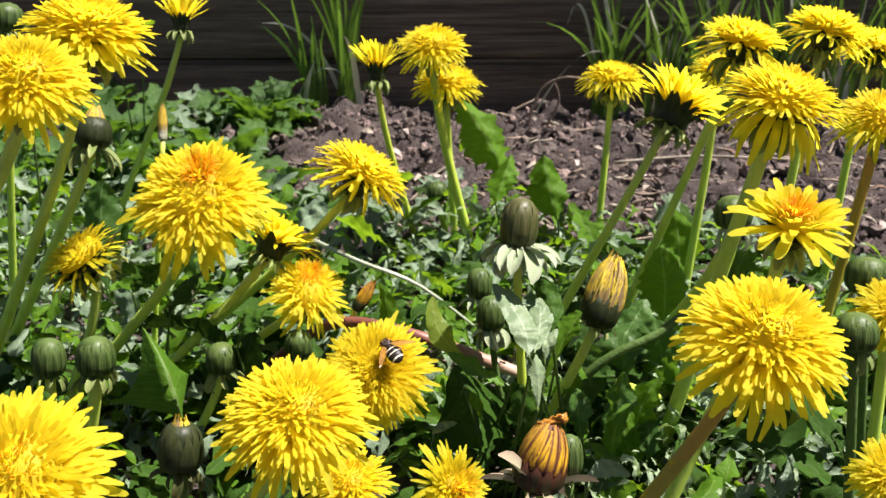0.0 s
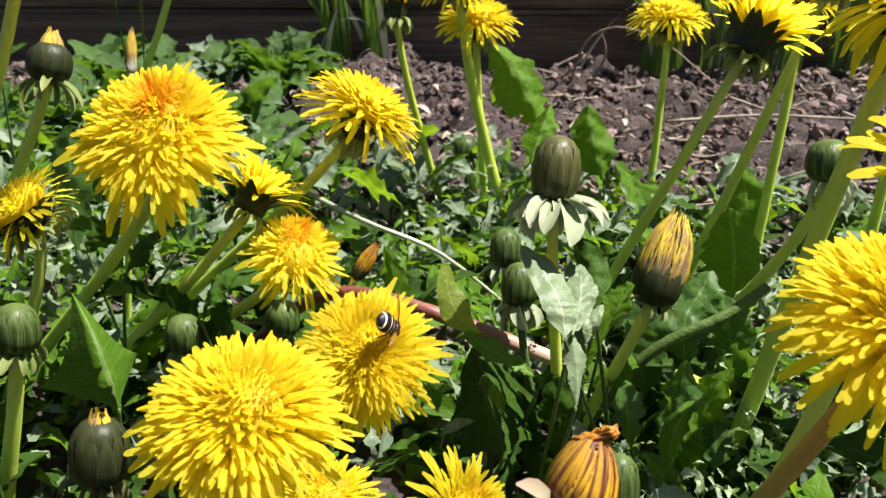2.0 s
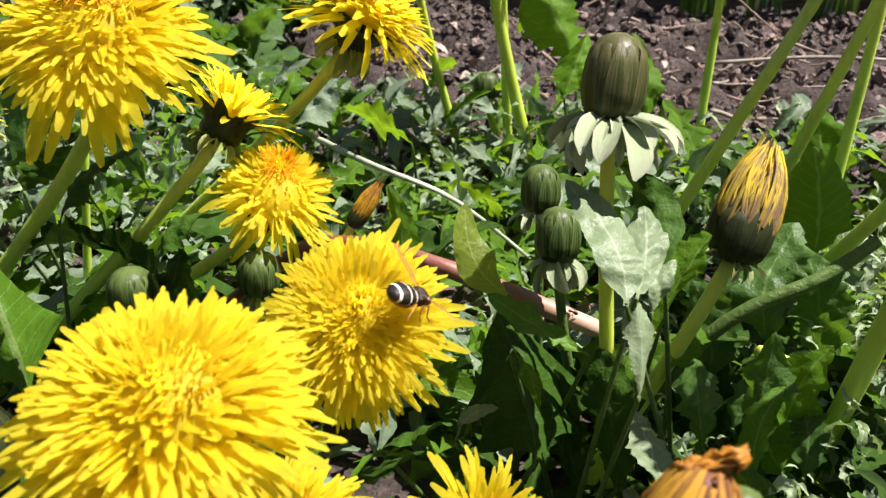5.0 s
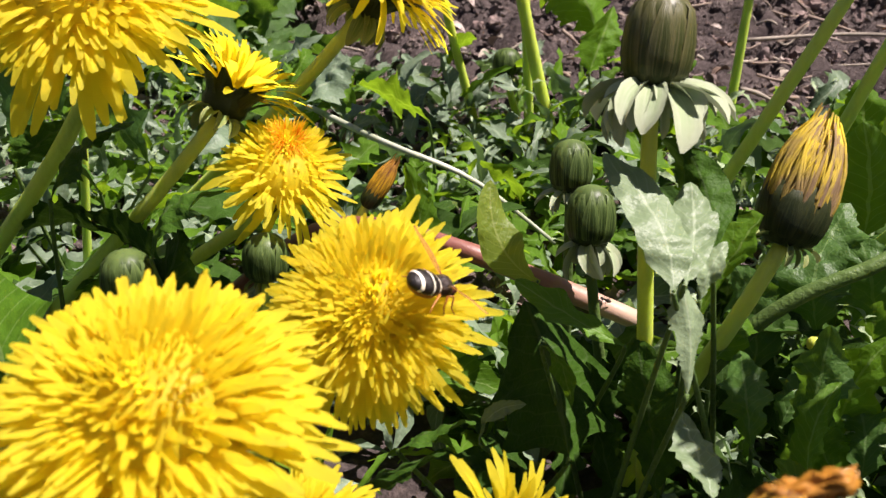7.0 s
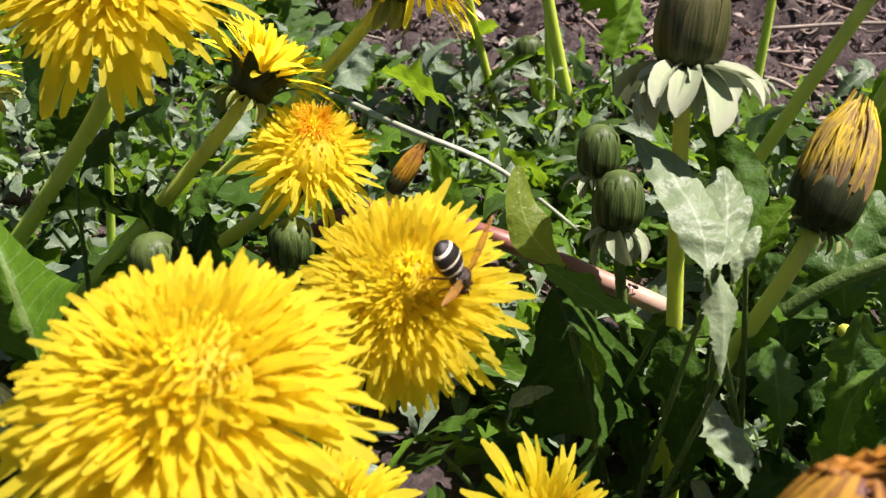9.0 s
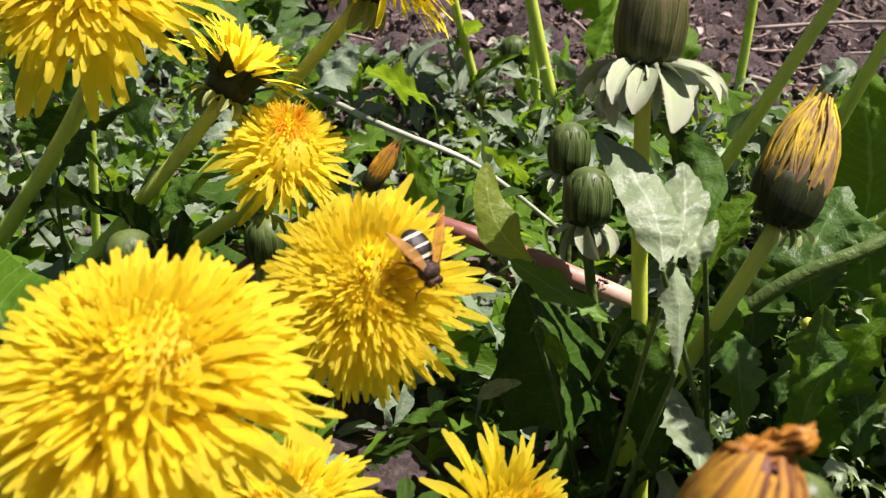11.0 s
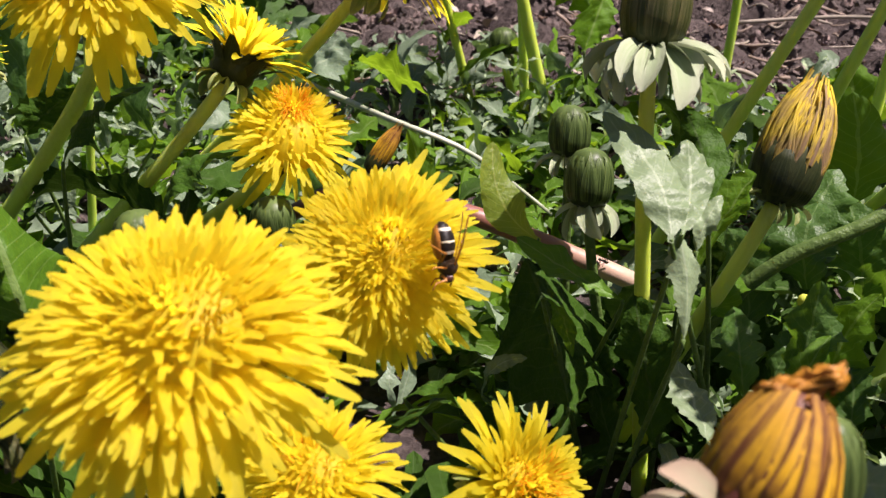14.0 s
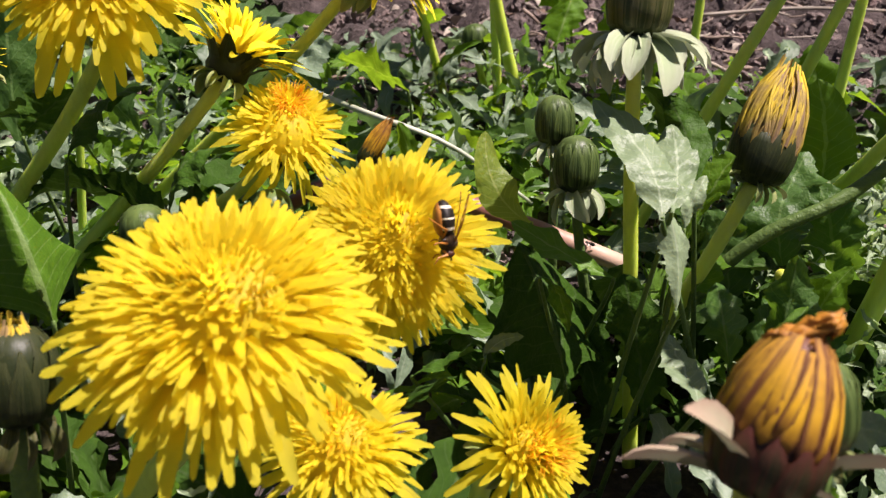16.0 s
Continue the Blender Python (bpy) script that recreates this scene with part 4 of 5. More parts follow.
# The large flower's shadow on this bud is put into its dark colours.
bud((-0.060, 0.254, 0.000), (-0.050, 0.254, 0.0765), (0.05, 0.20, 0.95), 0.0060, 0.0145, "dark green bud darkened further for shade, a few yellow florets at its tip", seed=60, bracts=BRACT_DARK_SHADE, r=0.0022, cover=0.92, tip=FADED, tip_len=0.0102, tip_w=0.66, stem=STALK_GREEN_SHADE, reflex_mat=BRACT_BROWN)
bud((0.100, 0.418, 0.000), (0.125, 0.355, 0.107), (0.00, 0.30, 0.95), 0.0064, 0.012, "dark round bud among tall stems", seed=61, r=0.0019, reflex_mat=BRACT_PALE)
bud((-0.190, 0.422, 0.000), (-0.126, 0.422, 0.117), (0.10, 0.39, 0.91), 0.0074, 0.014, "closed green head with ragged drooping bracts", seed=62, bracts=BRACT_DARK_SHADE, tip=FADED, tip_len=0.0125, tip_w=0.6, r=0.0022, reflex_len=1.3)
bud((0.048, 0.220, 0.000), (0.0462, 0.220, 0.0955), (0.22, 0.30, 0.93), 0.0060, 0.0135, "large withered orange-brown flower head with pale pinkish bracts", seed=63, bracts=BRACT_RUST, cover=0.95, tip=ROLLED, taper=0.24, tip_len=0.0132, r=0.0024, reflex=9, reflex_len=1.5, reflex_mat=BRACT_PINK, drop=0.9, crest=0.0036)
bud((0.056, 0.225, 0.000), (0.0535, 0.226, 0.094), (-0.02, 0.35, 0.94), 0.0032, 0.010, "small green bud with a purple-grey tip", seed=64, r=0.0013, stem=STALK_GREEN_SHADE, bracts=BRACT_BUD)
bud((0.023, 0.578, 0.000), (0.015, 0.578, 0.034), (-0.00, 0.40, 0.92), 0.0061, 0.012, "small dark bud before bare soil", seed=65, r=0.0016)
bud((-0.116, 0.423, 0.000), (-0.097, 0.423, 0.118), (-0.00, 0.40, 0.92), 0.0019, 0.010, "thin dry brown spent flower", seed=66, bracts=STRAW, tip=FADED, tip_len=0.011, cover=0.5, reflex=0, r=0.0012)
bud((0.174, 0.321, 0.000), (0.161, 0.321, 0.098), (0.00, 0.30, 0.95), 0.0065, 0.012, "round dark green bud beside yellow flowers", seed=67, r=0.0015, stem=STALK_GREEN_SHADE)
bud((0.157, 0.287, -0.000), (0.145, 0.287, 0.095), (0.00, 0.30, 0.95), 0.0064, 0.012, "dark green bud under a yellow flower", seed=68, r=0.0015, stem=STALK_GREEN_SHADE)
bud((-0.201, 0.470, 0.000), (-0.1707, 0.46, 0.1579), (0.05, 0.30, 0.95), 0.0064, 0.013, "dark green bud before the timber edging", seed=69, r=0.0017)

# ---- long leaves ----
single_leaf([(0.0487, 0.296, 0.0813), (0.0469, 0.306, 0.0883), (0.0384, 0.322, 0.0945)], 0.0078, (1, 0.3, 0.0), LEAF_PALE, "pale crumpled leaf clasping a yellow-green stem", 3, lobes=2, deep=0.10, fold=0.05, wave=0.15, blunt=0.75, saw=0.02, crinkle=0.08, crumple=0.15)
single_leaf([(0.0506, 0.297, 0.0823), (0.0532, 0.308, 0.0854), (0.0539, 0.321, 0.0898)], 0.0046, (1, 0.5, 0.1), LEAF_PALE, "pale crumpled half of a clasping leaf", 4, lobes=1, deep=0.05, fold=0.1, wave=0.15, blunt=0.3, saw=0.02, crinkle=0.1, crumple=0.2)
single_leaf([(0.0576, 0.312, 0.0797), (0.0574, 0.322, 0.0864), (0.0544, 0.332, 0.0919)], 0.0062, (1, -0.7, 0.1), LEAF_SHADED, "puckered green leaf behind a pale one, darkened for shade", 6, lobes=2, deep=0.08, fold=0.3, wave=0.2, blunt=0.6, saw=0.03, crinkle=0.2, crumple=0.14)
single_leaf([(0.0517, 0.29, 0.0656), (0.052, 0.294, 0.0743), (0.0503, 0.299, 0.0817)], 0.0036, (1, 0.5, 0.1), LEAF_PALE, "narrow pale leaf below a crumpled one", 4, lobes=2, deep=0.2, fold=0.5, wave=0.3, blunt=0.3, crinkle=0.2)
single_leaf([(0.0577, 0.286, 0.0478), (0.0563, 0.297, 0.0493), (0.054, 0.307, 0.0512)], 0.0050, (1, 0.2, -0.40), LEAF_PALE, "pale spiny-edged leaf turned underside up", 5, lobes=9, deep=0.14, fold=0.12, wave=0.1, blunt=0.45, saw=0.05, widest=0.35, crumple=0.12)
single_leaf([(0.0284, 0.3310, 0.0627), (0.0203, 0.3330, 0.0703), (0.0179, 0.3400, 0.0809)], 0.0078, (0.9, 0.30, -0.10), LEAF_LIME, "yellow-green leaf twisted upright in the sun", 7, lobes=2, deep=0.2, fold=0.02, wave=0.28, crinkle=0.2, blunt=0.8, saw=0.04)
single_leaf([(0.0349, 0.305, 0.0387), (0.0313, 0.32, 0.0488), (0.0255, 0.332, 0.0579)], 0.0165, (1, 0.0, 0.05), LEAF_SHADED, "leaf with hooked backward lobes, coloured dark for its shaded half", 9, lobes=3, deep=0.35, fold=1.5, wave=0.1, back=0.6, drop=-0.1, blunt=0.45, saw=0.05, widest=0.4)
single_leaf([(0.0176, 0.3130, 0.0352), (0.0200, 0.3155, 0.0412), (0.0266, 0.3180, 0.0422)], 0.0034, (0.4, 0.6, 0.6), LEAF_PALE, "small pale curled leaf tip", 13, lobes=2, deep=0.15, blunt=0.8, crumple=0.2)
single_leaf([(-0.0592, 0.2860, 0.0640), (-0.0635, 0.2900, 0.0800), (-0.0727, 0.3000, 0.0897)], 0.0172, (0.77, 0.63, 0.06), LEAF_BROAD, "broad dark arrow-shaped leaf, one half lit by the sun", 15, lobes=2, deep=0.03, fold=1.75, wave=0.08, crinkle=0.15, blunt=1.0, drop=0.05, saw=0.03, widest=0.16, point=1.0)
single_leaf([(-0.060, 0.330, 0.030), (-0.052, 0.333, 0.052), (-0.046, 0.336, 0.070)], 0.0150, (0.8, -0.7, -0.5), LEAF_SHADED, "upright leaf beneath leaning stems, coloured dark for shade", 17, lobes=2, deep=0.12, fold=0.4, blunt=0.8)
single_leaf([(-0.140, 0.446, 0.030), (-0.142, 0.456, 0.062), (-0.140, 0.461, 0.082)], 0.0165, (1, 0.1, 0.05), LEAF_MID, "broad pointed upright leaf", 19, lobes=2, deep=0.05, fold=0.25, blunt=0.8)
single_leaf([(0.0539, 0.5660, 0.0467), (0.0440, 0.5740, 0.0679), (0.0273, 0.5900, 0.0880)], 0.0200, (1, 0.35, 0.35), LEAF, "large toothed leaf standing before the soil", 21, lobes=9, deep=0.22, fold=0.45, wave=0.35, crinkle=0.5, blunt=0.6, saw=0.2, drop=0.8)
single_leaf([(0.0481, 0.5360, 0.0421), (0.0528, 0.5440, 0.0538), (0.0576, 0.5560, 0.0644)], 0.013, (1, 0.3, 0.1), LEAF, "large upright leaf, one half translucent in the sun", 23, lobes=7, deep=0.2, fold=0.3, wave=0.3, crinkle=0.5, drop=1.5, blunt=0.7, saw=0.14)
single_leaf([(0.0815, 0.5220, 0.0383), (0.0770, 0.5280, 0.0537), (0.0738, 0.5380, 0.0695)], 0.0200, (1, 0.1, -0.1), LEAF, "broad rounded green leaf, bright along one half", 25, lobes=5, deep=0.14, fold=0.3, wave=0.35, crinkle=0.5, blunt=0.9, saw=0.1, drop=0.8)
single_leaf([(0.000, 0.366, 0.040), (0.000, 0.369, 0.057), (-0.004, 0.374, 0.070)], 0.0068, (1, -0.2, 0.1), LEAF, "short upright green leaf behind a flower", 27, lobes=2, deep=0.15, fold=0.4, blunt=0.7)
single_leaf([(0.136, 0.472, 0.010), (0.139, 0.482, 0.036), (0.135, 0.488, 0.057)], 0.0175, (1, 0.1, 0.2), LEAF, "crinkled bright green leaf between stems", 29, lobes=5, deep=0.25, fold=0.08, wave=0.5, blunt=0.6)
single_leaf([(0.061, 0.327, 0.060), (0.058, 0.332, 0.082), (0.050, 0.336, 0.092)], 0.0065, (1, -0.7, 0.6), LEAF_SHADED, "green leaf curling over a stem, darkened for shade", 31, lobes=3, deep=0.2, fold=0.4, blunt=0.6)
single_leaf([(0.056, 0.321, 0.055), (0.064, 0.326, 0.072), (0.070, 0.331, 0.079)], 0.0055, (0.6, 0.3, -0.6), LEAF, "green leaf reaching under a closed flower", 33, lobes=3, deep=0.2, fold=0.3)


single_leaf([(0.075, 0.300, 0.010), (0.078, 0.298, 0.032), (0.070, 0.298, 0.048)], 0.0120, (0.9, -0.7, 0.3), LEAF_MID, "green lobed leaf low among thick stems", 39, lobes=4, deep=0.35, fold=0.3, blunt=0.6)
single_leaf([(0.095, 0.330, 0.012), (0.092, 0.330, 0.036), (0.100, 0.333, 0.052)], 0.0110, (0.9, -0.3, 0.2), LEAF, "green lobed leaf among thick stems", 41, lobes=5, deep=0.45, fold=0.3, blunt=0.6)

single_leaf([(-0.059, 0.359, 0.045), (-0.071, 0.362, 0.054), (-0.086, 0.364, 0.060)], 0.0115, (0.3, -0.5, 0.7), LEAF_SHADED, "broad leaf lying beneath leaning stems, coloured dark for shade", 51, lobes=3, deep=0.3, fold=0.3, blunt=0.7)
single_leaf([(-0.101, 0.372, 0.066), (-0.096, 0.375, 0.071), (-0.087, 0.378, 0.077)], 0.01, (0.4, 0.5, -0.6), LEAF_SHADED, "toothed leaf among stems, coloured dark for shade", 53, lobes=5, deep=0.3, fold=0.3, blunt=0.7)
single_leaf([(0.046, 0.320, 0.018), (0.042, 0.326, 0.030), (0.039, 0.333, 0.043)], 0.011, (0.9, -0.7, 0.2), LEAF_SHADED, "leaf deep among stems, coloured dark for shade", 55, lobes=4, deep=0.3, fold=0.3, blunt=0.7)
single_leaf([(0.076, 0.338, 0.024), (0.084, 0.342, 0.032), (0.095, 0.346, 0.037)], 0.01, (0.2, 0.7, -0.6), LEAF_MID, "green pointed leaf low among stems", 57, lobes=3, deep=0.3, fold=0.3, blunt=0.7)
single_leaf([(0.093, 0.322, 0.023), (0.087, 0.325, 0.031), (0.090, 0.330, 0.040)], 0.009, (0.9, -0.2, 0.3), LEAF, "upright pointed green leaf", 59, lobes=5, deep=0.3, fold=0.3, blunt=0.7)
single_leaf([(0.087, 0.328, 0.014), (0.084, 0.332, 0.023), (0.081, 0.337, 0.033)], 0.009, (0.8, -0.7, 0.4), LEAF_MID, "upright lobed dark leaf", 61, lobes=4, deep=0.3, fold=0.3, blunt=0.7)
single_leaf([(0.080, 0.317, 0.036), (0.083, 0.322, 0.046), (0.085, 0.327, 0.058)], 0.01, (0.9, -0.7, 0.2), LEAF_MID, "green leaf behind a withered head", 63, lobes=3, deep=0.3, fold=0.3, blunt=0.7)

single_leaf([(0.0547, 0.3040, 0.0753), (0.0561, 0.3060, 0.0802), (0.0592, 0.3100, 0.0838)], 0.0034, (1, 0.2, 0.1), LEAF_PALE, "small crumpled pale leaf beside a larger one", 71, lobes=2, deep=0.2, fold=0.2, wave=0.5, blunt=0.6)
# Lit lobes of the hooked leaf as separate leaves in a lighter green.
single_leaf([(0.0452, 0.3180, 0.0566), (0.0344, 0.3210, 0.0612), (0.0234, 0.3260, 0.0660)], 0.0046, (0.25, -0.9, -0.60), LEAF_BROAD, "sunlit lobe of the hooked leaf, built as a brighter leaf", 73, lobes=3, deep=0.35, fold=0.1, wave=0.3, blunt=0.4, saw=0.05)
single_leaf([(0.0285, 0.3090, 0.0620), (0.0321, 0.3070, 0.0601), (0.0347, 0.3060, 0.0510)], 0.005, (0.6, -0.8, 0.3), LEAF_BROAD, "second sunlit lobe of the hooked leaf, built as a brighter leaf", 93, lobes=1, deep=0.1, fold=0.1, wave=0.2, blunt=0.7, saw=0.03)
single_leaf([(0.0697, 0.3120, 0.0380), (0.0686, 0.3180, 0.0468), (0.0693, 0.3300, 0.0493)], 0.0085, (1, -0.7, 0.1), LEAF_MID, "green leaf standing among stems", 81, lobes=4, deep=0.3, fold=0.2, blunt=0.7)
single_leaf([(0.0800, 0.3080, 0.0338), (0.0811, 0.3140, 0.0425), (0.0874, 0.3220, 0.0483)], 0.0065, (1, 0, -0.2), LEAF, "pointed upright leaf with a pale midrib", 83, lobes=3, deep=0.2, fold=0.5, blunt=0.8)
single_leaf([(0.0800, 0.3300, 0.0300), (0.0844, 0.3340, 0.0375), (0.0925, 0.3400, 0.0396)], 0.008, (0.6, -0.7, -0.6), LEAF_MID, "green leaf low among stems", 85, lobes=4, deep=0.3, fold=0.2, blunt=0.7)
single_leaf([(0.0641, 0.3300, 0.0463), (0.0692, 0.3360, 0.0495), (0.0720, 0.3460, 0.0505)], 0.007, (1, 0, 0), LEAF, "crinkled green leaf catching the sun", 87, lobes=5, deep=0.3, fold=0.2, wave=0.5, blunt=0.7)
single_leaf([(0.0944, 0.3200, 0.0244), (0.0954, 0.3260, 0.0341), (0.0943, 0.3360, 0.0366)], 0.009, (1, -0.7, 0.1), LEAF_MID, "green broad leaf by thick stems", 89, lobes=4, deep=0.3, fold=0.2, blunt=0.7)
single_leaf([(0.0529, 0.3450, 0.0474), (0.0458, 0.3500, 0.0318), (0.0379, 0.3600, 0.0145)], 0.007, (0.6, -0.7, 0.6), LEAF_SHADED, "leaf bending down among stems, coloured dark for shade", 91, lobes=4, deep=0.3, fold=0.2, blunt=0.7)
# Added to shade the ground to its left; its own colour is darkened too.
single_leaf([(0.0524, 0.3100, 0.0273), (0.0504, 0.3150, 0.0426), (0.0476, 0.3250, 0.0541)], 0.013, (0.7, -0.7, 0.1), LEAF_SHADED, "broad upright leaf behind pale ones, added dark to deepen shade", 95, lobes=3, deep=0.2, fold=0.1, blunt=0.7)
single_leaf([(0.0769, 0.3450, 0.0308), (0.0770, 0.3520, 0.0443), (0.0734, 0.3620, 0.0517)], 0.012, (0.8, -0.7, 0.0), LEAF_MID, "green upright leaf behind a fading head", 101, lobes=4, deep=0.25, fold=0.1, blunt=0.7)
single_leaf([(0.0913, 0.3500, 0.0403), (0.0897, 0.3560, 0.0513), (0.0955, 0.3680, 0.0567)], 0.013, (0.8, -0.7, 0.0), LEAF_MID, "green upright leaf between tall stems", 103, lobes=4, deep=0.25, fold=0.1, blunt=0.7)
single_leaf([(0.1139, 0.3980, 0.0406), (0.1145, 0.4020, 0.0552), (0.1130, 0.4120, 0.0694)], 0.0165, (1, 0.1, 0.1), LEAF, "large crinkled bright green leaf behind tall stems", 105, lobes=6, deep=0.15, fold=0.1, wave=0.2, blunt=0.7, saw=0.06, drop=0.6)
single_leaf([(0.0926, 0.3660, 0.0364), (0.0950, 0.3700, 0.0512), (0.1026, 0.3800, 0.0601)], 0.015, (0.8, -0.7, -0.2), LEAF_MID, "green broad leaf behind a fading head", 107, lobes=4, deep=0.2, fold=0.1, blunt=0.7)
single_leaf([(0.1083, 0.3620, 0.0270), (0.1070, 0.3660, 0.0433), (0.1048, 0.3760, 0.0531)], 0.015, (0.8, -0.7, 0.1), LEAF_MID, "green broad leaf standing among stems", 109, lobes=4, deep=0.2, fold=0.1, blunt=0.7)
single_leaf([(0.0810, 0.3560, 0.0296), (0.0825, 0.3600, 0.0427), (0.0873, 0.3680, 0.0520)], 0.012, (0.8, -0.7, 0.0), LEAF_MID, "green leaf behind the stem of a fading head", 111, lobes=4, deep=0.2, fold=0.1, blunt=0.7)

single_leaf([(-0.0687, 0.365, 0.049), (-0.0874, 0.37, 0.0529), (-0.1043, 0.372, 0.0473)], 0.015, (0.2, -0.8, 0.5), LEAF_SHADED, "broad leaf in the shade of leaning stems, shade put into its green", 121, lobes=3, deep=0.15, fold=0.2, blunt=0.7, widest=0.4)
single_leaf([(-0.096, 0.405, 0.0445), (-0.1115, 0.412, 0.0543), (-0.13, 0.418, 0.0541)], 0.015, (0.3, -0.7, 0.6), LEAF_SHADED, "toothed leaf under tall stems, coloured dark for shade", 123, lobes=5, deep=0.3, fold=0.25, blunt=0.7)
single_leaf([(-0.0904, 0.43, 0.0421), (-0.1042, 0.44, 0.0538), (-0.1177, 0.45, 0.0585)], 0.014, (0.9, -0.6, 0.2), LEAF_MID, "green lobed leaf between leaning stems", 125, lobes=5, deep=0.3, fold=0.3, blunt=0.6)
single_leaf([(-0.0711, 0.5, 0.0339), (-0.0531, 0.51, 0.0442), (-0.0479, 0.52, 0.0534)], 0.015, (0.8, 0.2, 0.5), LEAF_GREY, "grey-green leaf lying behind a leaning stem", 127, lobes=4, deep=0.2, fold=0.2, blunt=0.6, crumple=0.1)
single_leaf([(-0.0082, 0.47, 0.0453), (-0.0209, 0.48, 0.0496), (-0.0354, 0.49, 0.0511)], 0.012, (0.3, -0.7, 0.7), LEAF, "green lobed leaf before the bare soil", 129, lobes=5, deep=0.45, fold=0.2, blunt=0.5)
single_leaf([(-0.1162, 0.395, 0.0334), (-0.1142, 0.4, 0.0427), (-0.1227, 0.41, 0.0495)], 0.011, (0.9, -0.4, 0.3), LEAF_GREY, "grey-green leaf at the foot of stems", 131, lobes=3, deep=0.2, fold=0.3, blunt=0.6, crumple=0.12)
single_leaf([(-0.0785, 0.345, 0.0701), (-0.0723, 0.35, 0.0815), (-0.0609, 0.356, 0.0856)], 0.012, (0.6, -0.7, 0.3), LEAF_SHADED, "leaf under a large flower, coloured dark for shade", 133, lobes=3, deep=0.2, fold=0.3, blunt=0.7)
single_leaf([(-0.0511, 0.33, 0.0645), (-0.0472, 0.335, 0.0753), (-0.0358, 0.34, 0.0773)], 0.011, (0.6, -0.7, 0.3), LEAF_SHADED, "leaf behind a round bud, coloured dark for shade", 135, lobes=3, deep=0.2, fold=0.3, blunt=0.7)
single_leaf([(-0.0863, 0.27, 0.0831), (-0.0915, 0.268, 0.0766), (-0.1017, 0.285, 0.0757)], 0.012, (0.9, -0.5, 0.2), LEAF_SHADED, "leaf low beside round buds, coloured dark for shade", 137, lobes=3, deep=0.2, fold=0.3, blunt=0.7)
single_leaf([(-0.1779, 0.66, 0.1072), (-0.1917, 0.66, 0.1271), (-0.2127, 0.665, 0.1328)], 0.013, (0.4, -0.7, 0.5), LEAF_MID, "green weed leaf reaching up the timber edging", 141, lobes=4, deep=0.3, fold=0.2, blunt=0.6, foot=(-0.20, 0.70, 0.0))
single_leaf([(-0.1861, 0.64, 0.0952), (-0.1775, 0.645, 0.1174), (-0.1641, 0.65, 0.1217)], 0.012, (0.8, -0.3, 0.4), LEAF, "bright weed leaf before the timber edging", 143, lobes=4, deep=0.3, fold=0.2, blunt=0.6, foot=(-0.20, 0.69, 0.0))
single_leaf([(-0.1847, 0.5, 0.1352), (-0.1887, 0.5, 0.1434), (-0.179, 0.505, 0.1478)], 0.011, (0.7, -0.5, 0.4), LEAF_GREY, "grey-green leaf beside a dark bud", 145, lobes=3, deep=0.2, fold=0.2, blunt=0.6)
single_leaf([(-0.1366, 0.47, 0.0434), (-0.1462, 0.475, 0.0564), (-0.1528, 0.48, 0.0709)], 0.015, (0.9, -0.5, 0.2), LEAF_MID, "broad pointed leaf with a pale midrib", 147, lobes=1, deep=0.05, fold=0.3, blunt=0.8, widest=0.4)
# Two dark leaves added over bare soil in place of the shade there.
single_leaf([(-0.0048, 0.285, 0.0442), (0.0033, 0.29, 0.0473), (0.0126, 0.296, 0.0473)], 0.01, (0.3, -0.7, 0.6), LEAF_SHADED, "leaf added beneath the flowers, coloured dark for shade", 151, lobes=3, deep=0.2, fold=0.2, blunt=0.7)
single_leaf([(0.0035, 0.296, 0.0467), (0.0102, 0.3, 0.049), (0.0171, 0.305, 0.0475)], 0.009, (0.3, -0.7, 0.6), LEAF_SHADED, "leaf added beneath the flowers, coloured dark for shade", 153, lobes=3, deep=0.2, fold=0.2, blunt=0.7)
single_leaf([(0.0596, 0.236, 0.0796), (0.0643, 0.24, 0.08), (0.0726, 0.244, 0.0746)], 0.0042, (0.3, 0.6, 0.7), LEAF_GREY, "grey-green leaf beside a withered head", 155, lobes=2, deep=0.1, fold=0.2, blunt=0.7)

# ---- stalks and twigs ----
def rod(name, points, radii, material, label, category, group="", sides=9, wobble=0.03, seed=1, n=18):
    p = [np.array(q, float) for q in points]
    keys = np.linspace(0, 1, len(p))
    s = np.linspace(0, 1, n)
    line = np.stack([np.interp(s, keys, [q[i] for q in p]) for i in range(3)], 1)
    for _ in range(3):
        line[1:-1] = (line[:-2] + 2 * line[1:-1] + line[2:]) / 4
    root = new(name)
    at = line[0].copy()
    v, f, uv = tube(line - at, np.interp(s, np.linspace(0, 1, len(radii)), radii), sides, wobble, seed)
    bpy.data.objects.remove(root)
    ob = new(name, mesh(name, v, f, material, uv))
    ob.location = at
    return tagged(ob, label, category, group)


rod("cut_stalk", [(-0.060, 0.385, 0.020), (-0.024, 0.372, 0.057), (0.009, 0.352, 0.060), (0.030, 0.352, 0.051), (0.052, 0.353, 0.041)], [0.0020, 0.0022, 0.0023, 0.0024, 0.0023], STALK_RED,
    "cut reddish stalk with a pale end lying across leaves", "stalk", seed=4)
rod("bleached_stalk", [(-0.095, 0.560, 0.012), (-0.073, 0.540, 0.029), (-0.041, 0.490, 0.036), (-0.017, 0.461, 0.038), (0.006, 0.465, 0.029), (0.035, 0.440, 0.016)], [0.0009, 0.0011, 0.0012, 0.0011, 0.0009, 0.0006], STALK_WHITE,
    "thin bleached stalk lying over the weeds", "stalk", seed=5)

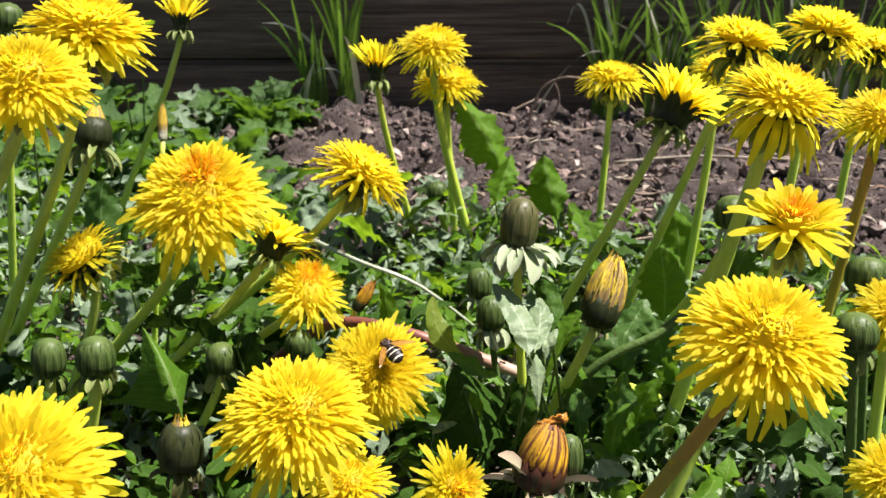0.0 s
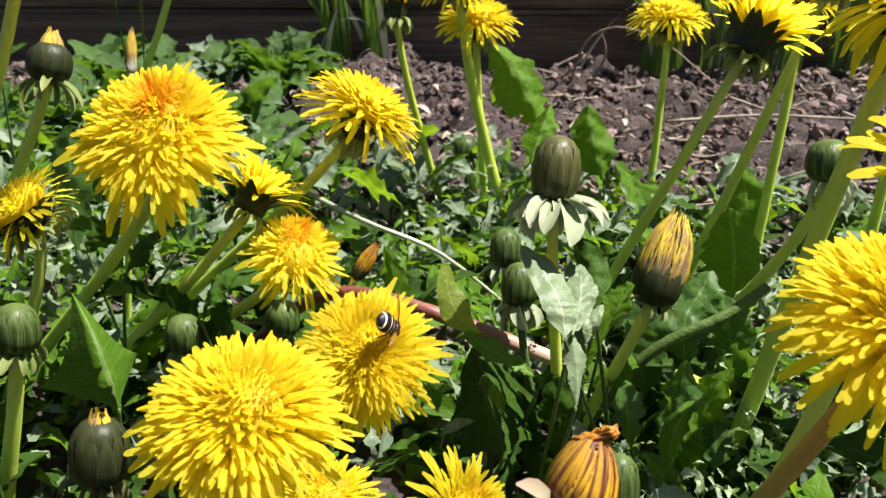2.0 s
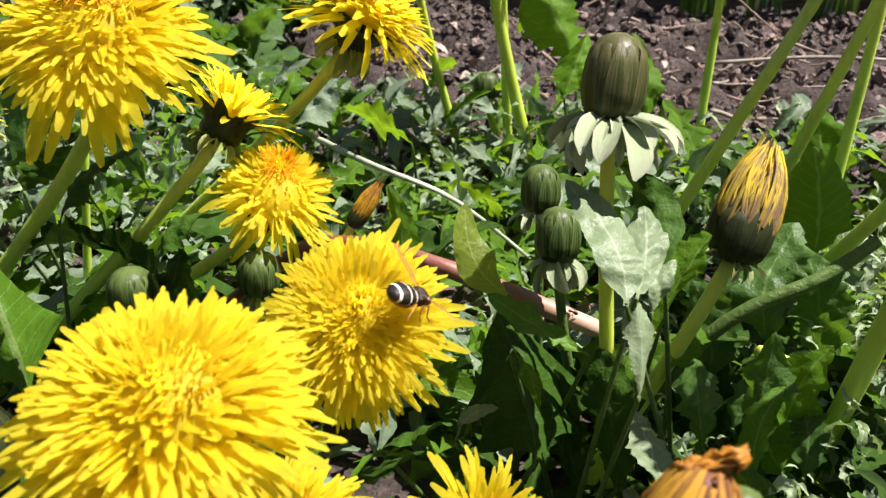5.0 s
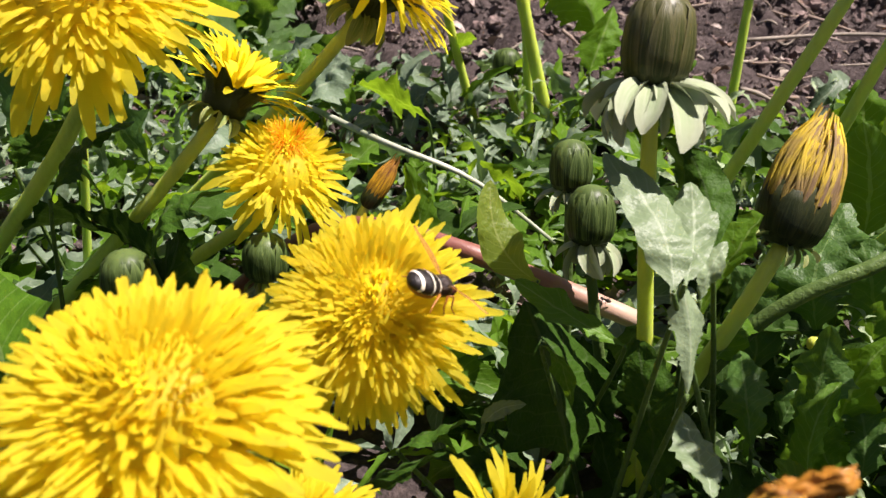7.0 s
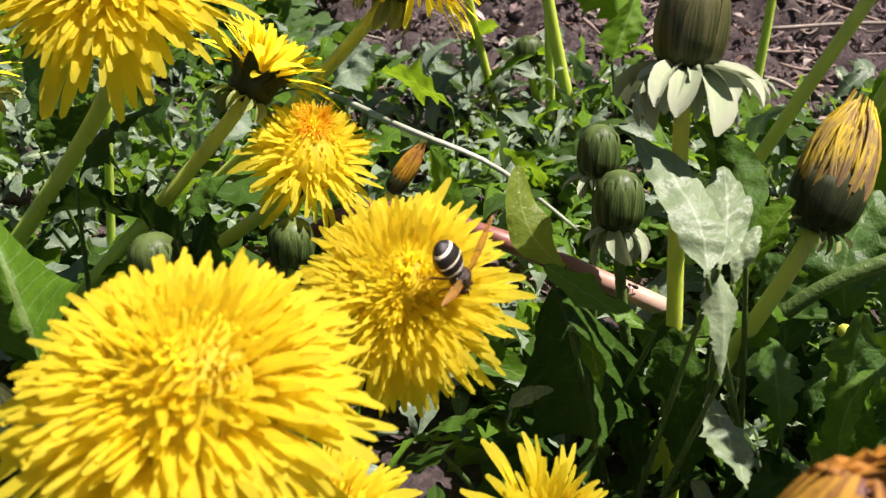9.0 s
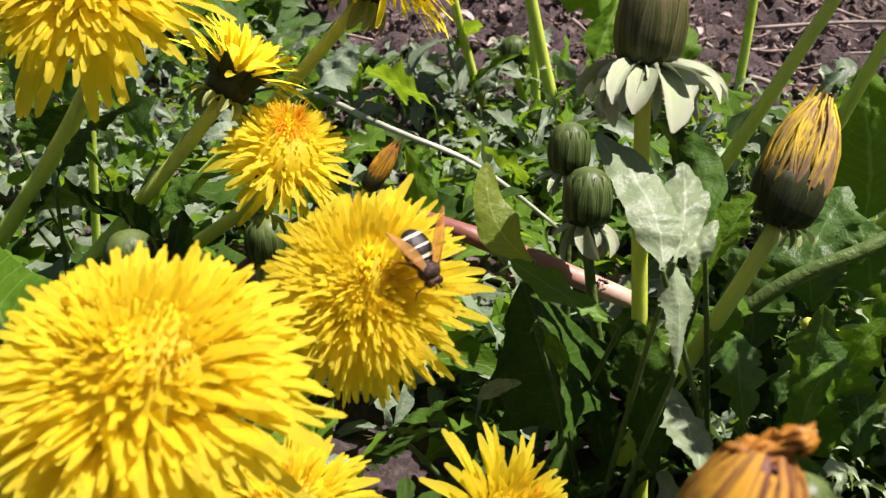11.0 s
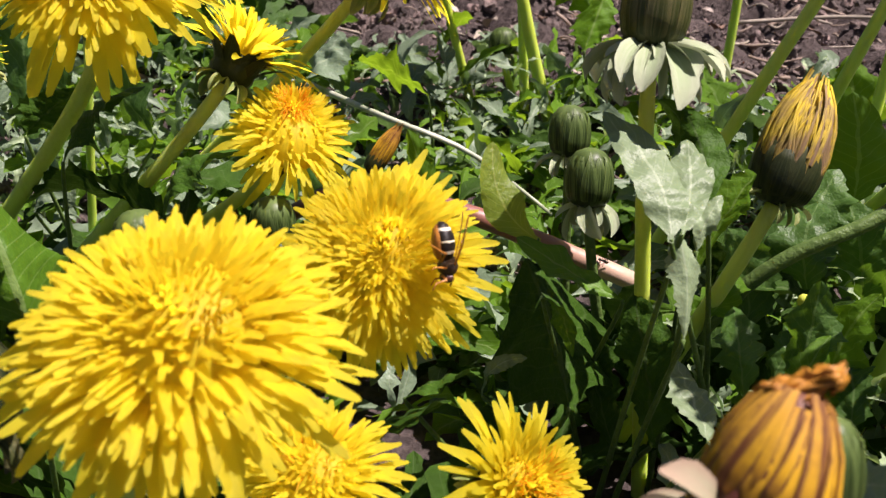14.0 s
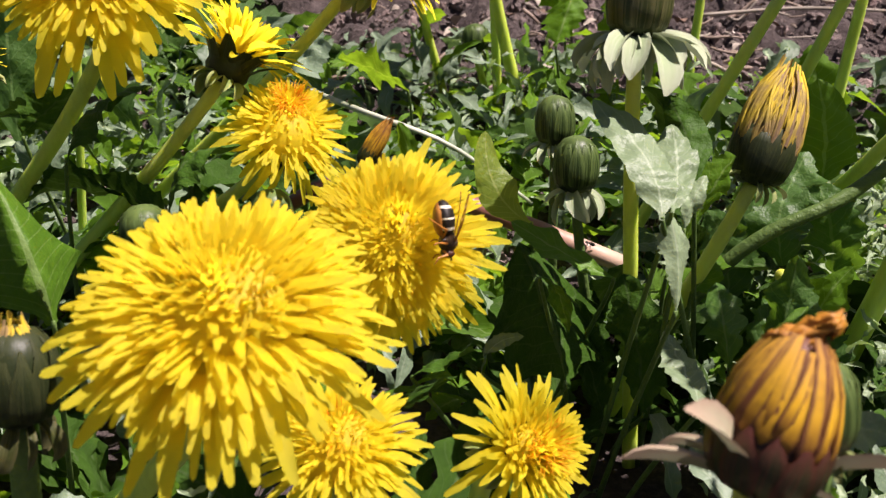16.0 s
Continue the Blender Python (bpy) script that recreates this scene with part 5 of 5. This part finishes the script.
rod("leaning_stalk", [(0.1113, 0.35, 0.0698), (0.0985, 0.345, 0.0617), (0.0851, 0.343, 0.0567), (0.0731, 0.343, 0.0467), (0.0501, 0.345, 0.004)], [0.0015, 0.0017, 0.0017, 0.0018, 0.0018], STALK_GREEN_SHADE, "smooth green stalk leaning low across the leaves, darkened for shade", "stalk", seed=10)
rod("cut_stalk", [(0.1023, 0.3450, 0.0359), (0.0936, 0.3400, 0.0422), (0.0849, 0.3350, 0.0485)], [0.0016, 0.0016, 0.0015], STEM_LIME, "cut pale green stalk among leaves", "stalk", seed=9)


def small_twigs():
    rng = np.random.default_rng(12)
    for i in range(330):
        x, y = rng.uniform(0.04, 0.40), rng.uniform(0.58, 0.855)
        if rng.uniform() < 0.25:
            x = rng.uniform(-0.25, 0.02)
        a, L = rng.normal(0.1, 0.9), 0.004 + 0.034 * rng.uniform(0, 1) ** 3.0
        dx, dy = math.cos(a) * L, math.sin(a) * L * 0.6
        pts = []
        for k in range(5):
            q = k / 4
            xx, yy = x + dx * q, min(y + dy * q, 0.862)
            pts.append((xx, yy, height(xx, yy) + 0.004 + 0.0015 * math.sin(3.1 * q) * rng.uniform(0, 1)))
        r = rng.uniform(0.0004, 0.0012)
        rod("dry_twig", pts, [r, r, r * 0.6], TWIG_PALE if rng.uniform() < 0.4 else TWIG, "dry broken twig lying on the soil", "twig", "dry twigs on the soil", 6, 0.06, i, 8)


small_twigs()


def soil_litter():
    """Flat chips of bark, curled dead leaf and straw on the bare soil."""
    rng = np.random.default_rng(77)
    for i in range(110):
        x, y = rng.uniform(0.03, 0.40), rng.uniform(0.57, 0.85)
        if i % 4 == 0:
            x = rng.uniform(-0.20, 0.03)
        L, w = rng.uniform(0.004, 0.015), rng.uniform(0.0015, 0.0042)
        sp = np.stack([np.linspace(0, L, 7), 0.08 * L * np.sin(np.linspace(0, 3, 7) + rng.uniform(0, 6)), 0.15 * L * np.sin(np.linspace(0, 3.1, 7))], 1)
        width = w * np.clip(np.sin(np.linspace(0.35, 2.9, 7)), 0.2, 1) * rng.uniform(0.8, 1.2, 7)
        v = np.concatenate([[c + np.array((0, -h, 0.35 * h)), c + np.array((0, 0, 0.0)), c + np.array((0, h, 0.35 * h)), c + np.array((0, 0, -0.0006))] for c, h in zip(sp, width)])
        f = [(a * 4 + j, a * 4 + (j + 1) % 4, a * 4 + 4 + (j + 1) % 4, a * 4 + 4 + j) for a in range(6) for j in range(4)] + [(3, 2, 1, 0), (24, 25, 26, 27)]
        ob = new("plant_litter", mesh("plant_litter", v, f, (CHIP, TWIG_PALE, CHIP_DARK)[int(rng.integers(3))], None, False))
        ob.matrix_world = Matrix.Translation((x, y, height(x, y) + 0.003)) @ Euler((rng.normal(0, 0.4), rng.normal(0, 0.3), rng.uniform(0, 6.28))).to_matrix().to_4x4()
        tagged(ob, "dry flake of dead leaf or bark on the soil", "plant litter", "plant litter on the soil")


soil_litter()
rod("arched_twig", [(0.085, 0.800, 0.012), (0.093, 0.795, 0.045), (0.115, 0.780, 0.058), (0.145, 0.765, 0.050), (0.170, 0.75, 0.030), (0.19, 0.745, 0.015)], [0.0009, 0.0009, 0.0007, 0.0006, 0.0005], TWIG, "thin dry arched twig over the soil", "twig", seed=8, n=22)
rod("dry_twig", [(0.10, 0.795, 0.012), (0.11, 0.79, 0.035), (0.104, 0.787, 0.05)], [0.0011, 0.0009, 0.0005], TWIG, "dry twig standing in the soil", "twig", "dry twigs on the soil", 6, 0.05, 3, 10)
rod("dry_twig", [(0.14, 0.70, 0.012), (0.20, 0.705, 0.016), (0.27, 0.70, 0.014)], [0.0012, 0.0011, 0.0008], TWIG_PALE, "long pale dry straw on the soil", "twig", "dry twigs on the soil", 6, 0.05, 6, 12)


# ---- grass ----
def grass_tuft(x, y, count, tall, seed, label="tuft of green grass against the timber edging", material=None, spread=0.5):
    rng = np.random.default_rng(seed)
    root = thing("grass_tuft", (x, y, height(x, y)), label, "grass", "grass tufts")
    for i in range(count):
        a, L = rng.uniform(0, 2 * math.pi), tall * rng.uniform(0.5, 1.1)
        lean = rng.uniform(0.05, spread)
        n = 10
        ang = math.pi / 2 - lean * np.linspace(0, 1, n) ** 1.5 * rng.uniform(0.8, 3.0) - lean * 0.3
        r = np.concatenate([[0], np.cumsum(np.cos(ang[1:]) * L / n)])
        z = np.concatenate([[0], np.cumsum(np.sin(ang[1:]) * L / n)])
        ay = -abs(math.sin(a)) * 0.6
        sp = np.stack([r * math.cos(a), r * ay, z], 1) + np.array((rng.normal(0, 0.006), -abs(rng.normal(0, 0.004)), -0.003))
        w = rng.uniform(0.0014, 0.0034) * np.clip(np.linspace(1.15, 0.0, n), 0.03, 1) ** 0.5
        q = rng.uniform(-0.6, 0.6)
        side = np.array((math.cos(q), math.sin(q), 0))
        v = np.concatenate([[c - side * h, c + np.array((0, -1, 0)) * h * 0.25, c + side * h] for c, h in zip(sp, w)])
        uv = np.array([(u, k / (n - 1)) for k in range(n) for u in (-1, 0, 1)])
        part("blade", mesh("blade", v, strip_faces(n, 3), (material or GRASS) if rng.uniform() < 0.85 else STRAW, uv), root)


grass_tuft(-0.070, 0.852, 17, 0.15, 1)
grass_tuft(-0.095, 0.850, 12, 0.12, 2)
grass_tuft(0.158, 0.852, 24, 0.16, 3)
grass_tuft(0.205, 0.852, 24, 0.14, 4)
grass_tuft(0.245, 0.850, 30, 0.16, 5)
grass_tuft(0.300, 0.850, 28, 0.16, 6)
grass_tuft(0.350, 0.846, 30, 0.16, 7)
grass_tuft(0.405, 0.848, 30, 0.17, 8)


def dead_blade(points, w, label):
    sp = bezier(points, 14)
    root = thing("dry_grass_blade", sp[0], label, "grass", "dry grass blades")
    width = w * np.clip(np.linspace(0.9, 0.05, 14), 0.05, 1) ** 0.6
    v = np.concatenate([[c - np.array((0.6, 0.1, 0.5)) * h, c, c + np.array((0.6, 0.1, 0.5)) * h] for c, h in zip(sp - sp[0], width)])
    uv = np.array([(u, k / 13) for k in range(14) for u in (-1, 0, 1)])
    part("blade", mesh("blade", v, strip_faces(14, 3), STRAW, uv), root)


dead_blade([(-0.112, 0.845, 0.010), (-0.106, 0.84, 0.04), (-0.088, 0.838, 0.058), (-0.07, 0.84, 0.045)], 0.0026, "dry grey-green blade bent over by the timber")
dead_blade([(0.093, 0.835, 0.010), (0.108, 0.832, 0.045), (0.130, 0.830, 0.068), (0.145, 0.83, 0.065)], 0.0036, "broad grey-green blade arching up from the soil")
dead_blade([(0.150, 0.848, 0.02), (0.135, 0.842, 0.10), (0.125, 0.840, 0.12), (0.118, 0.84, 0.085)], 0.0024, "dry bent grass blade by the timber")
dead_blade([(-0.075, 0.850, 0.03), (-0.09, 0.846, 0.075), (-0.11, 0.845, 0.088), (-0.135, 0.845, 0.086)], 0.0026, "dry grey blade leaning from a grass tuft")


# ---- ground cover ----
leaf_variants("dandelion", LEAF, 12, 7, 0.66, 0.17)
leaf_variants("dandelion_dark", LEAF_SHADED, 8, 6, 0.55, 0.18)
leaf_variants("grey", LEAF_GREY, 10, 5, 0.55, 0.24, blunt=0.6)
leaf_variants("round", LEAF_MID, 8, 3, 0.30, 0.34, blunt=0.75)


def ground_cover():
    rng = np.random.default_rng(21)
    step = 0.040
    for j in range(14):
        for i in range(24):
            x = -0.44 + i * step + rng.uniform(-0.018, 0.018)
            y = 0.235 + j * step + rng.uniform(-0.018, 0.018)
            far = 0.52 + 0.05 * math.sin(11 * x + 1)
            if x < -0.06:
                far = 0.60 + 0.9 * (-0.06 - x)
            if y > far and rng.uniform() > 0.06:
                continue
            if y > 0.835:
                continue
            pick = rng.uniform()
            if -0.03 < x < 0.06 and y < 0.335 and pick < 0.75:
                continue
            grey = 0.55 if x < -0.05 else 0.25
            # near rosettes mostly take leaves with shade put into their colour
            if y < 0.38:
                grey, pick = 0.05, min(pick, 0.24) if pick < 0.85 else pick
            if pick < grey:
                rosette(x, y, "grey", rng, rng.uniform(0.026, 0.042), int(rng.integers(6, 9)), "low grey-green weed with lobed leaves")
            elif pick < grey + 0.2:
                rosette(x, y, "dandelion_dark", rng, rng.uniform(0.042, 0.065), int(rng.integers(6, 9)), "dandelion leaf rosette, coloured dark for shade", lift=0.35 if y < 0.4 else 0.0)
            else:
                rosette(x, y, "dandelion", rng, rng.uniform(0.036, 0.062), int(rng.integers(6, 10)), "green dandelion leaf rosette with toothed leaves", lift=0.3 if y < 0.4 else 0.0)


def undergrowth():
    """The tangle of small ragged leaves that nobody could count."""
    rng = np.random.default_rng(41)
    kinds = []
    for i in range(16):
        n = 15
        ang = rng.uniform(0.3, 1.2) - np.linspace(0, 1, n) * rng.uniform(0.3, 2.2)
        sp = np.stack([np.cumsum(np.cos(ang)) / n, 0.12 * np.sin(np.linspace(0, 4, n) + rng.uniform(0, 6)), np.cumsum(np.sin(ang)) / n], 1)
        sp -= sp[0]
        v, f, uv = leaf_sheet(sp, (0, 1, 0), rng.uniform(0.10, 0.26), rng, int(rng.integers(2, 5)), rng.uniform(0.3, 0.75), rng.uniform(0.0, 0.8), rng.uniform(0.3, 0.7), 5, 0.6, 0.1, 0.5)
        kinds.append((v, np.array(f), uv))
    for name, mat, count, label in (("undergrowth", LEAF_GREY, 3300, "tangle of small ragged grey-green weed leaves"), ("low_foliage", LEAF, 2200, "tangle of small ragged green leaves"),
                                    ("leaf_scraps", LEAF_TIP_GLINT, 3400, "scatter of tiny curled leaf tips, pale to stand for glints")):
        V, Fs, U, k0 = [], [], [], 0
        while len(V) < count:
            x, y = rng.uniform(-0.42, 0.48), rng.uniform(0.20, 0.70)
            if name == "leaf_scraps" and len(V) % 5 < 2:
                x, y = rng.uniform(0.065, 0.21), rng.uniform(0.25, 0.46)
            far = 0.55 + 0.04 * math.sin(11 * x + 1) if x > -0.06 else 0.60 + 0.9 * (-0.06 - x)
            if -0.02 < x < 0.065 and y < 0.345 and rng.uniform() < (0.85 if name == "low_foliage" else 0.93):
                continue
            if -0.14 < x < -0.02 and 0.30 < y < 0.44 and rng.uniform() < 0.6:
                continue
            if y > far or (name == "undergrowth" and x > 0.0 and rng.uniform() < 0.25):
                continue
            v, f, uv = kinds[int(rng.integers(16))]
            a, b, c, sz = rng.uniform(0, 6.28), rng.uniform(-0.5, 0.7), rng.uniform(-0.9, 0.9), rng.uniform(0.010, 0.034)
            if name == "leaf_scraps":
                sz, b = sz * 0.36, rng.uniform(-0.2, 1.3)
            m = np.array((Matrix.Rotation(a, 3, "Z") @ Matrix.Rotation(-b, 3, "Y") @ Matrix.Rotation(c, 3, "X")))
            V.append((v * sz) @ m.T + np.array((x, y, height(x, y) + rng.uniform(0.0, 0.036 if name == "leaf_scraps" else 0.024))))
            Fs.append(f + k0)
            U.append(uv)
            k0 += len(v)
        tagged(new(name, mesh(name, np.concatenate(V), np.concatenate(Fs), mat, np.concatenate(U))), label, "weeds", kind="stuff")


def back_weeds():
    rng = np.random.default_rng(31)
    for i in range(34):
        x, y = rng.uniform(-0.34, -0.10), rng.uniform(0.62, 0.83)
        rosette(x, y, "round" if i % 5 else "grey", rng, rng.uniform(0.034, 0.06), int(rng.integers(8, 12)), "bushy green weed with small lobed leaves at the timber's foot", "weed", "leafy_weed", "small weeds", 0.35)


def soil_weeds():
    """Single grey-green weeds that stand forward on the bare soil."""
    rng = np.random.default_rng(51)
    for x, y in ((-0.012, 0.60), (0.008, 0.555), (0.026, 0.525), (0.098, 0.53), (0.128, 0.50), (0.152, 0.56), (0.178, 0.60), (-0.055, 0.64), (0.215, 0.55), (0.02, 0.64)):
        rosette(x, y, "grey", rng, rng.uniform(0.028, 0.044), int(rng.integers(7, 11)), "grey-green weed standing on bare soil", lift=0.45)


ground_cover()
soil_weeds()
undergrowth()
back_weeds()


# ---- insects ----
def egg(cx, cy, cz, rx, ry, rz, sides=14, rings=9, bands=None):
    v, f, slots = [], [], []
    for i in range(rings):
        a = math.pi * i / (rings - 1)
        for j in range(sides):
            t = 2 * math.pi * j / sides
            k = max(math.sin(a), 0.02)
            v.append((cx + rx * k * math.cos(t), cy - ry * math.cos(a), cz + rz * k * math.sin(t)))
    for i in range(rings - 1):
        for j in range(sides):
            f.append((i * sides + j, i * sides + (j + 1) % sides, (i + 1) * sides + (j + 1) % sides, (i + 1) * sides + j))
            slots.append(bands[i] if bands else 0)
    return v, f, slots


def hoverfly():
    """A hoverfly, head along y, back along z."""
    root = thing("hoverfly", (0, 0, 0), "black hoverfly with cream bands and amber wings on a dandelion", "insect")
    mm = 0.00098
    bands = [1 if i in (9, 10, 17, 23, 24, 30, 31) else 0 for i in range(36)]
    v, f, s = egg(0, -2.5 * mm, 0.1 * mm, 2.5 * mm, 3.2 * mm, 1.6 * mm, 20, 37, bands)
    v = [(x, y, z - 0.05 * ((y + 0.0005) * 1000) ** 2 * mm * 0.4) for x, y, z in v]
    ab = part("abdomen", mesh("abdomen", v, f, [FLY_BLACK, FLY_CREAM], None, True, s), root)
    v, f, s = egg(0, -2.5 * mm, -0.85 * mm, 2.25 * mm, 2.9 * mm, 1.25 * mm)
    part("belly", mesh("belly", v, f, FLY_AMBER), ab)
    v, f, s = egg(0, 1.35 * mm, 0.25 * mm, 1.95 * mm, 1.6 * mm, 1.7 * mm)
    th = part("thorax", mesh("thorax", v, f, FLY_BROWN), root)
    v, f, s = egg(0, 0.05 * mm, 0.85 * mm, 0.8 * mm, 0.5 * mm, 0.55 * mm)
    part("scutellum", mesh("scutellum", v, f, FLY_BLACK), th)
    v, f, s = egg(0, 3.0 * mm, 0.0, 1.45 * mm, 0.75 * mm, 1.2 * mm)
    hd = part("head", mesh("head", v, f, FLY_BROWN), root)
    for sx in (-1, 1):
        v, f, s = egg(sx * 0.8 * mm, 3.2 * mm, 0.2 * mm, 0.72 * mm, 0.72 * mm, 1.0 * mm)
        part("eye", mesh("eye", v, f, FLY_EYE), hd)
        v, f, uv = tube(np.array([(sx * 0.25, 3.6, 0.5), (sx * 0.35, 4.1, 0.7), (sx * 0.5, 4.5, 0.5)]) * mm, [0.12 * mm, 0.12 * mm, 0.08 * mm], 6)
        part("antenna", mesh("antenna", v, f, FLY_BLACK), hd)
    for sx in (-1, 1):
        for y0, y1, reach in ((2.6, 4.0, 2.6), (1.6, 1.2, 3.2), (0.6, -2.2, 3.6)):
            pts = np.array([(sx * 0.9, y0, -0.7), (sx * reach * 0.65, (y0 + y1) / 2, -0.1), (sx * reach * 0.95, y1 * 0.9, -1.7), (sx * reach * 1.15, y1 * 1.15, -2.4)]) * mm
            v, f, uv = tube(pts, np.array([0.26, 0.22, 0.13, 0.08]) * mm, 6)
            part("leg", mesh("leg", v, f, FLY_AMBER), root)
    wings = []
    for sx in (-1, 1):
        n, rows = 12, []
        uvs = []
        for i in range(n):
            q = i / (n - 1)
            lead, trail = 0.5 * math.sin(math.pi * min(q * 0.9 + 0.06, 1)) ** 0.7, -1.45 * math.sin(math.pi * min(q ** 0.75 * 0.96 + 0.03, 1)) ** 0.8
            for k in range(4):
                y = trail + (lead - trail) * k / 3
                rows.append((sx * 9.6 * q * mm, y * mm, (0.25 * math.sin(3 * q) + 0.12 * math.sin(k * 2.0 + 5 * q)) * mm))
                uvs.append((k / 3, q))
        w = part("wing", mesh("wing", rows, strip_faces(n, 4), WING, uvs), root, None, "amber translucent wing")
        w.location = (sx * 1.05 * mm, 1.5 * mm, 1.15 * mm)
        wings.append((w, sx))
        v, f, uv = tube(np.array([(0, 0.1, 0.02), (sx * 5.0, 0.55, 0.22), (sx * 9.3, 0.1, 0.1)]) * mm, [0.12 * mm, 0.08 * mm, 0.04 * mm], 5)
        part("wing_vein", mesh("wing_vein", v, f, FLY_AMBER), w)
    return root, wings


def small_ant():
    root = thing("ant", (0.0435, 0.3505, 0.0475), "tiny black ant on the cut stalk", "insect")
    mm = 0.001
    for name, y, rx, ry in (("abdomen", -0.9, 0.45, 0.7), ("thorax", 0.0, 0.25, 0.5), ("head", 0.8, 0.35, 0.4)):
        v, f, s = egg(0, y * mm, 0.5 * mm, rx * mm, ry * mm, rx * mm, 10, 7)
        part(name, mesh(name, v, f, FLY_BLACK), root)
    for sx in (-1, 1):
        for y1 in (0.9, 0.0, -0.9):
            v, f, uv = tube(np.array([(0, y1 * 0.2, 0.4), (sx * 0.7, y1 * 0.7, 0.9), (sx * 1.2, y1 * 1.1, -0.3)]) * mm, np.array([0.08, 0.07, 0.05]) * mm, 5)
            part("leg", mesh("leg", v, f, FLY_BLACK), root)
    root.rotation_euler = (0, 0, radians(50))


small_ant()
FLY, FLY_WINGS = hoverfly()


def stance(at, ahead, back):
    """The pose of a thing that heads along ahead with its back towards back."""
    y = Vector(ahead).normalized()
    x = y.cross(Vector(back)).normalized()
    z = x.cross(y)
    m = Matrix((x, y, z)).transposed().to_4x4()
    m.translation = at
    return m


def motions():
    walk(FLY, [
        (0, stance((0.0064, 0.2841, 0.0907), (-0.59, 0.75, 0.30), (0.12, -0.74, 0.66))),
        (0.5, stance((0.0066, 0.2834, 0.0902), (-0.60, 0.72, 0.33), (0.12, -0.74, 0.66))),
        (1, stance((0.0064, 0.2832, 0.0900), (-0.59, 0.72, 0.36), (0.13, -0.73, 0.67))),
        (1.5, stance((0.0088, 0.2842, 0.0901), (-0.14, 0.83, 0.55), (0.15, -0.72, 0.68))),
        (1.75, stance((0.0072, 0.2842, 0.0905), (0.76, 0.65, 0.06), (0.15, -0.72, 0.68))),
        (2, stance((0.0082, 0.2847, 0.0906), (0.31, 0.66, -0.69), (0.15, -0.72, 0.68))),
        (2.5, stance((0.0095, 0.2832, 0.0892), (0.36, 0.64, -0.68), (0.15, -0.71, 0.69))),
        (3, stance((0.0091, 0.2839, 0.0898), (0.46, 0.67, -0.58), (0.44, -0.27, 0.85))),
        (3.5, stance((0.0115, 0.2843, 0.0894), (0.55, 0.65, -0.52), (0.57, 0.10, 0.82))),
        (4, stance((0.0120, 0.2840, 0.0891), (0.55, 0.65, -0.52), (0.57, 0.10, 0.82))),
        (6.5, stance((0.0123, 0.2834, 0.0886), (0.54, 0.65, -0.54), (0.57, 0.13, 0.81))),
        (7, stance((0.0123, 0.2832, 0.0885), (0.54, 0.65, -0.54), (0.57, 0.13, 0.81))),
        (7.5, stance((0.0117, 0.2831, 0.0885), (0.54, 0.65, -0.54), (0.57, 0.13, 0.81))),
        (8, stance((0.0113, 0.2826, 0.0883), (0.54, 0.65, -0.54), (0.57, 0.13, 0.81))),
        (8.2, stance((0.0103, 0.2827, 0.0886), (0.57, 0.36, -0.74), (0.17, -0.68, 0.72))),
        (10.5, stance((0.0117, 0.2821, 0.0869), (-0.03, -0.30, -0.95), (0.95, 0.18, 0.10))),
        (11, stance((0.0120, 0.2836, 0.0879), (0.48, -0.37, -0.80), (0.49, -0.55, 0.67))),
        (11.5, stance((0.0118, 0.2817, 0.0866), (0.44, -0.39, -0.81), (0.55, -0.60, 0.58))),
        (12, stance((0.0124, 0.2809, 0.0859), (0.22, -0.35, -0.91), (0.95, 0.18, 0.10))),
        (12.5, stance((0.0131, 0.2809, 0.0857), (0.13, -0.37, -0.92), (0.95, 0.18, 0.10))),
        (13, stance((0.0125, 0.2809, 0.0859), (0.08, -0.37, -0.92), (0.95, 0.18, 0.10))),
        (13.5, stance((0.0118, 0.2810, 0.0862), (0.08, -0.37, -0.93), (0.95, 0.18, 0.10))),
        (14, stance((0.0127, 0.2804, 0.0855), (0.08, -0.37, -0.92), (0.95, 0.18, 0.10))),
        (14.5, stance((0.0116, 0.2802, 0.0856), (0.07, -0.37, -0.92), (0.95, 0.18, 0.10))),
        (15, stance((0.0118, 0.2815, 0.0865), (0.07, -0.38, -0.92), (0.95, 0.18, 0.10))),
        (15.5, stance((0.0114, 0.2805, 0.0859), (0.06, -0.38, -0.92), (0.95, 0.18, 0.10))),
        (16, stance((0.0112, 0.2807, 0.0861), (0.06, -0.38, -0.92), (0.95, 0.18, 0.10))),
    ])
    for wing, sx in FLY_WINGS:
        at = wing.location.copy()
        wide, shut = sx * -30.0, sx * -64.0
        walk(wing, [(t, pose(at.x, at.y, at.z, 0, sx * -14, a)) for t, a in
                    ((0.0, shut * 0.8), (1.0, shut * 0.8), (1.75, shut * 0.85), (3.0, shut * 0.8), (3.5, wide * 0.3), (8.0, wide * 0.3), (10.5, shut * 0.95), (12.0, shut * 0.95), (16.0, shut * 0.95))])


motions()
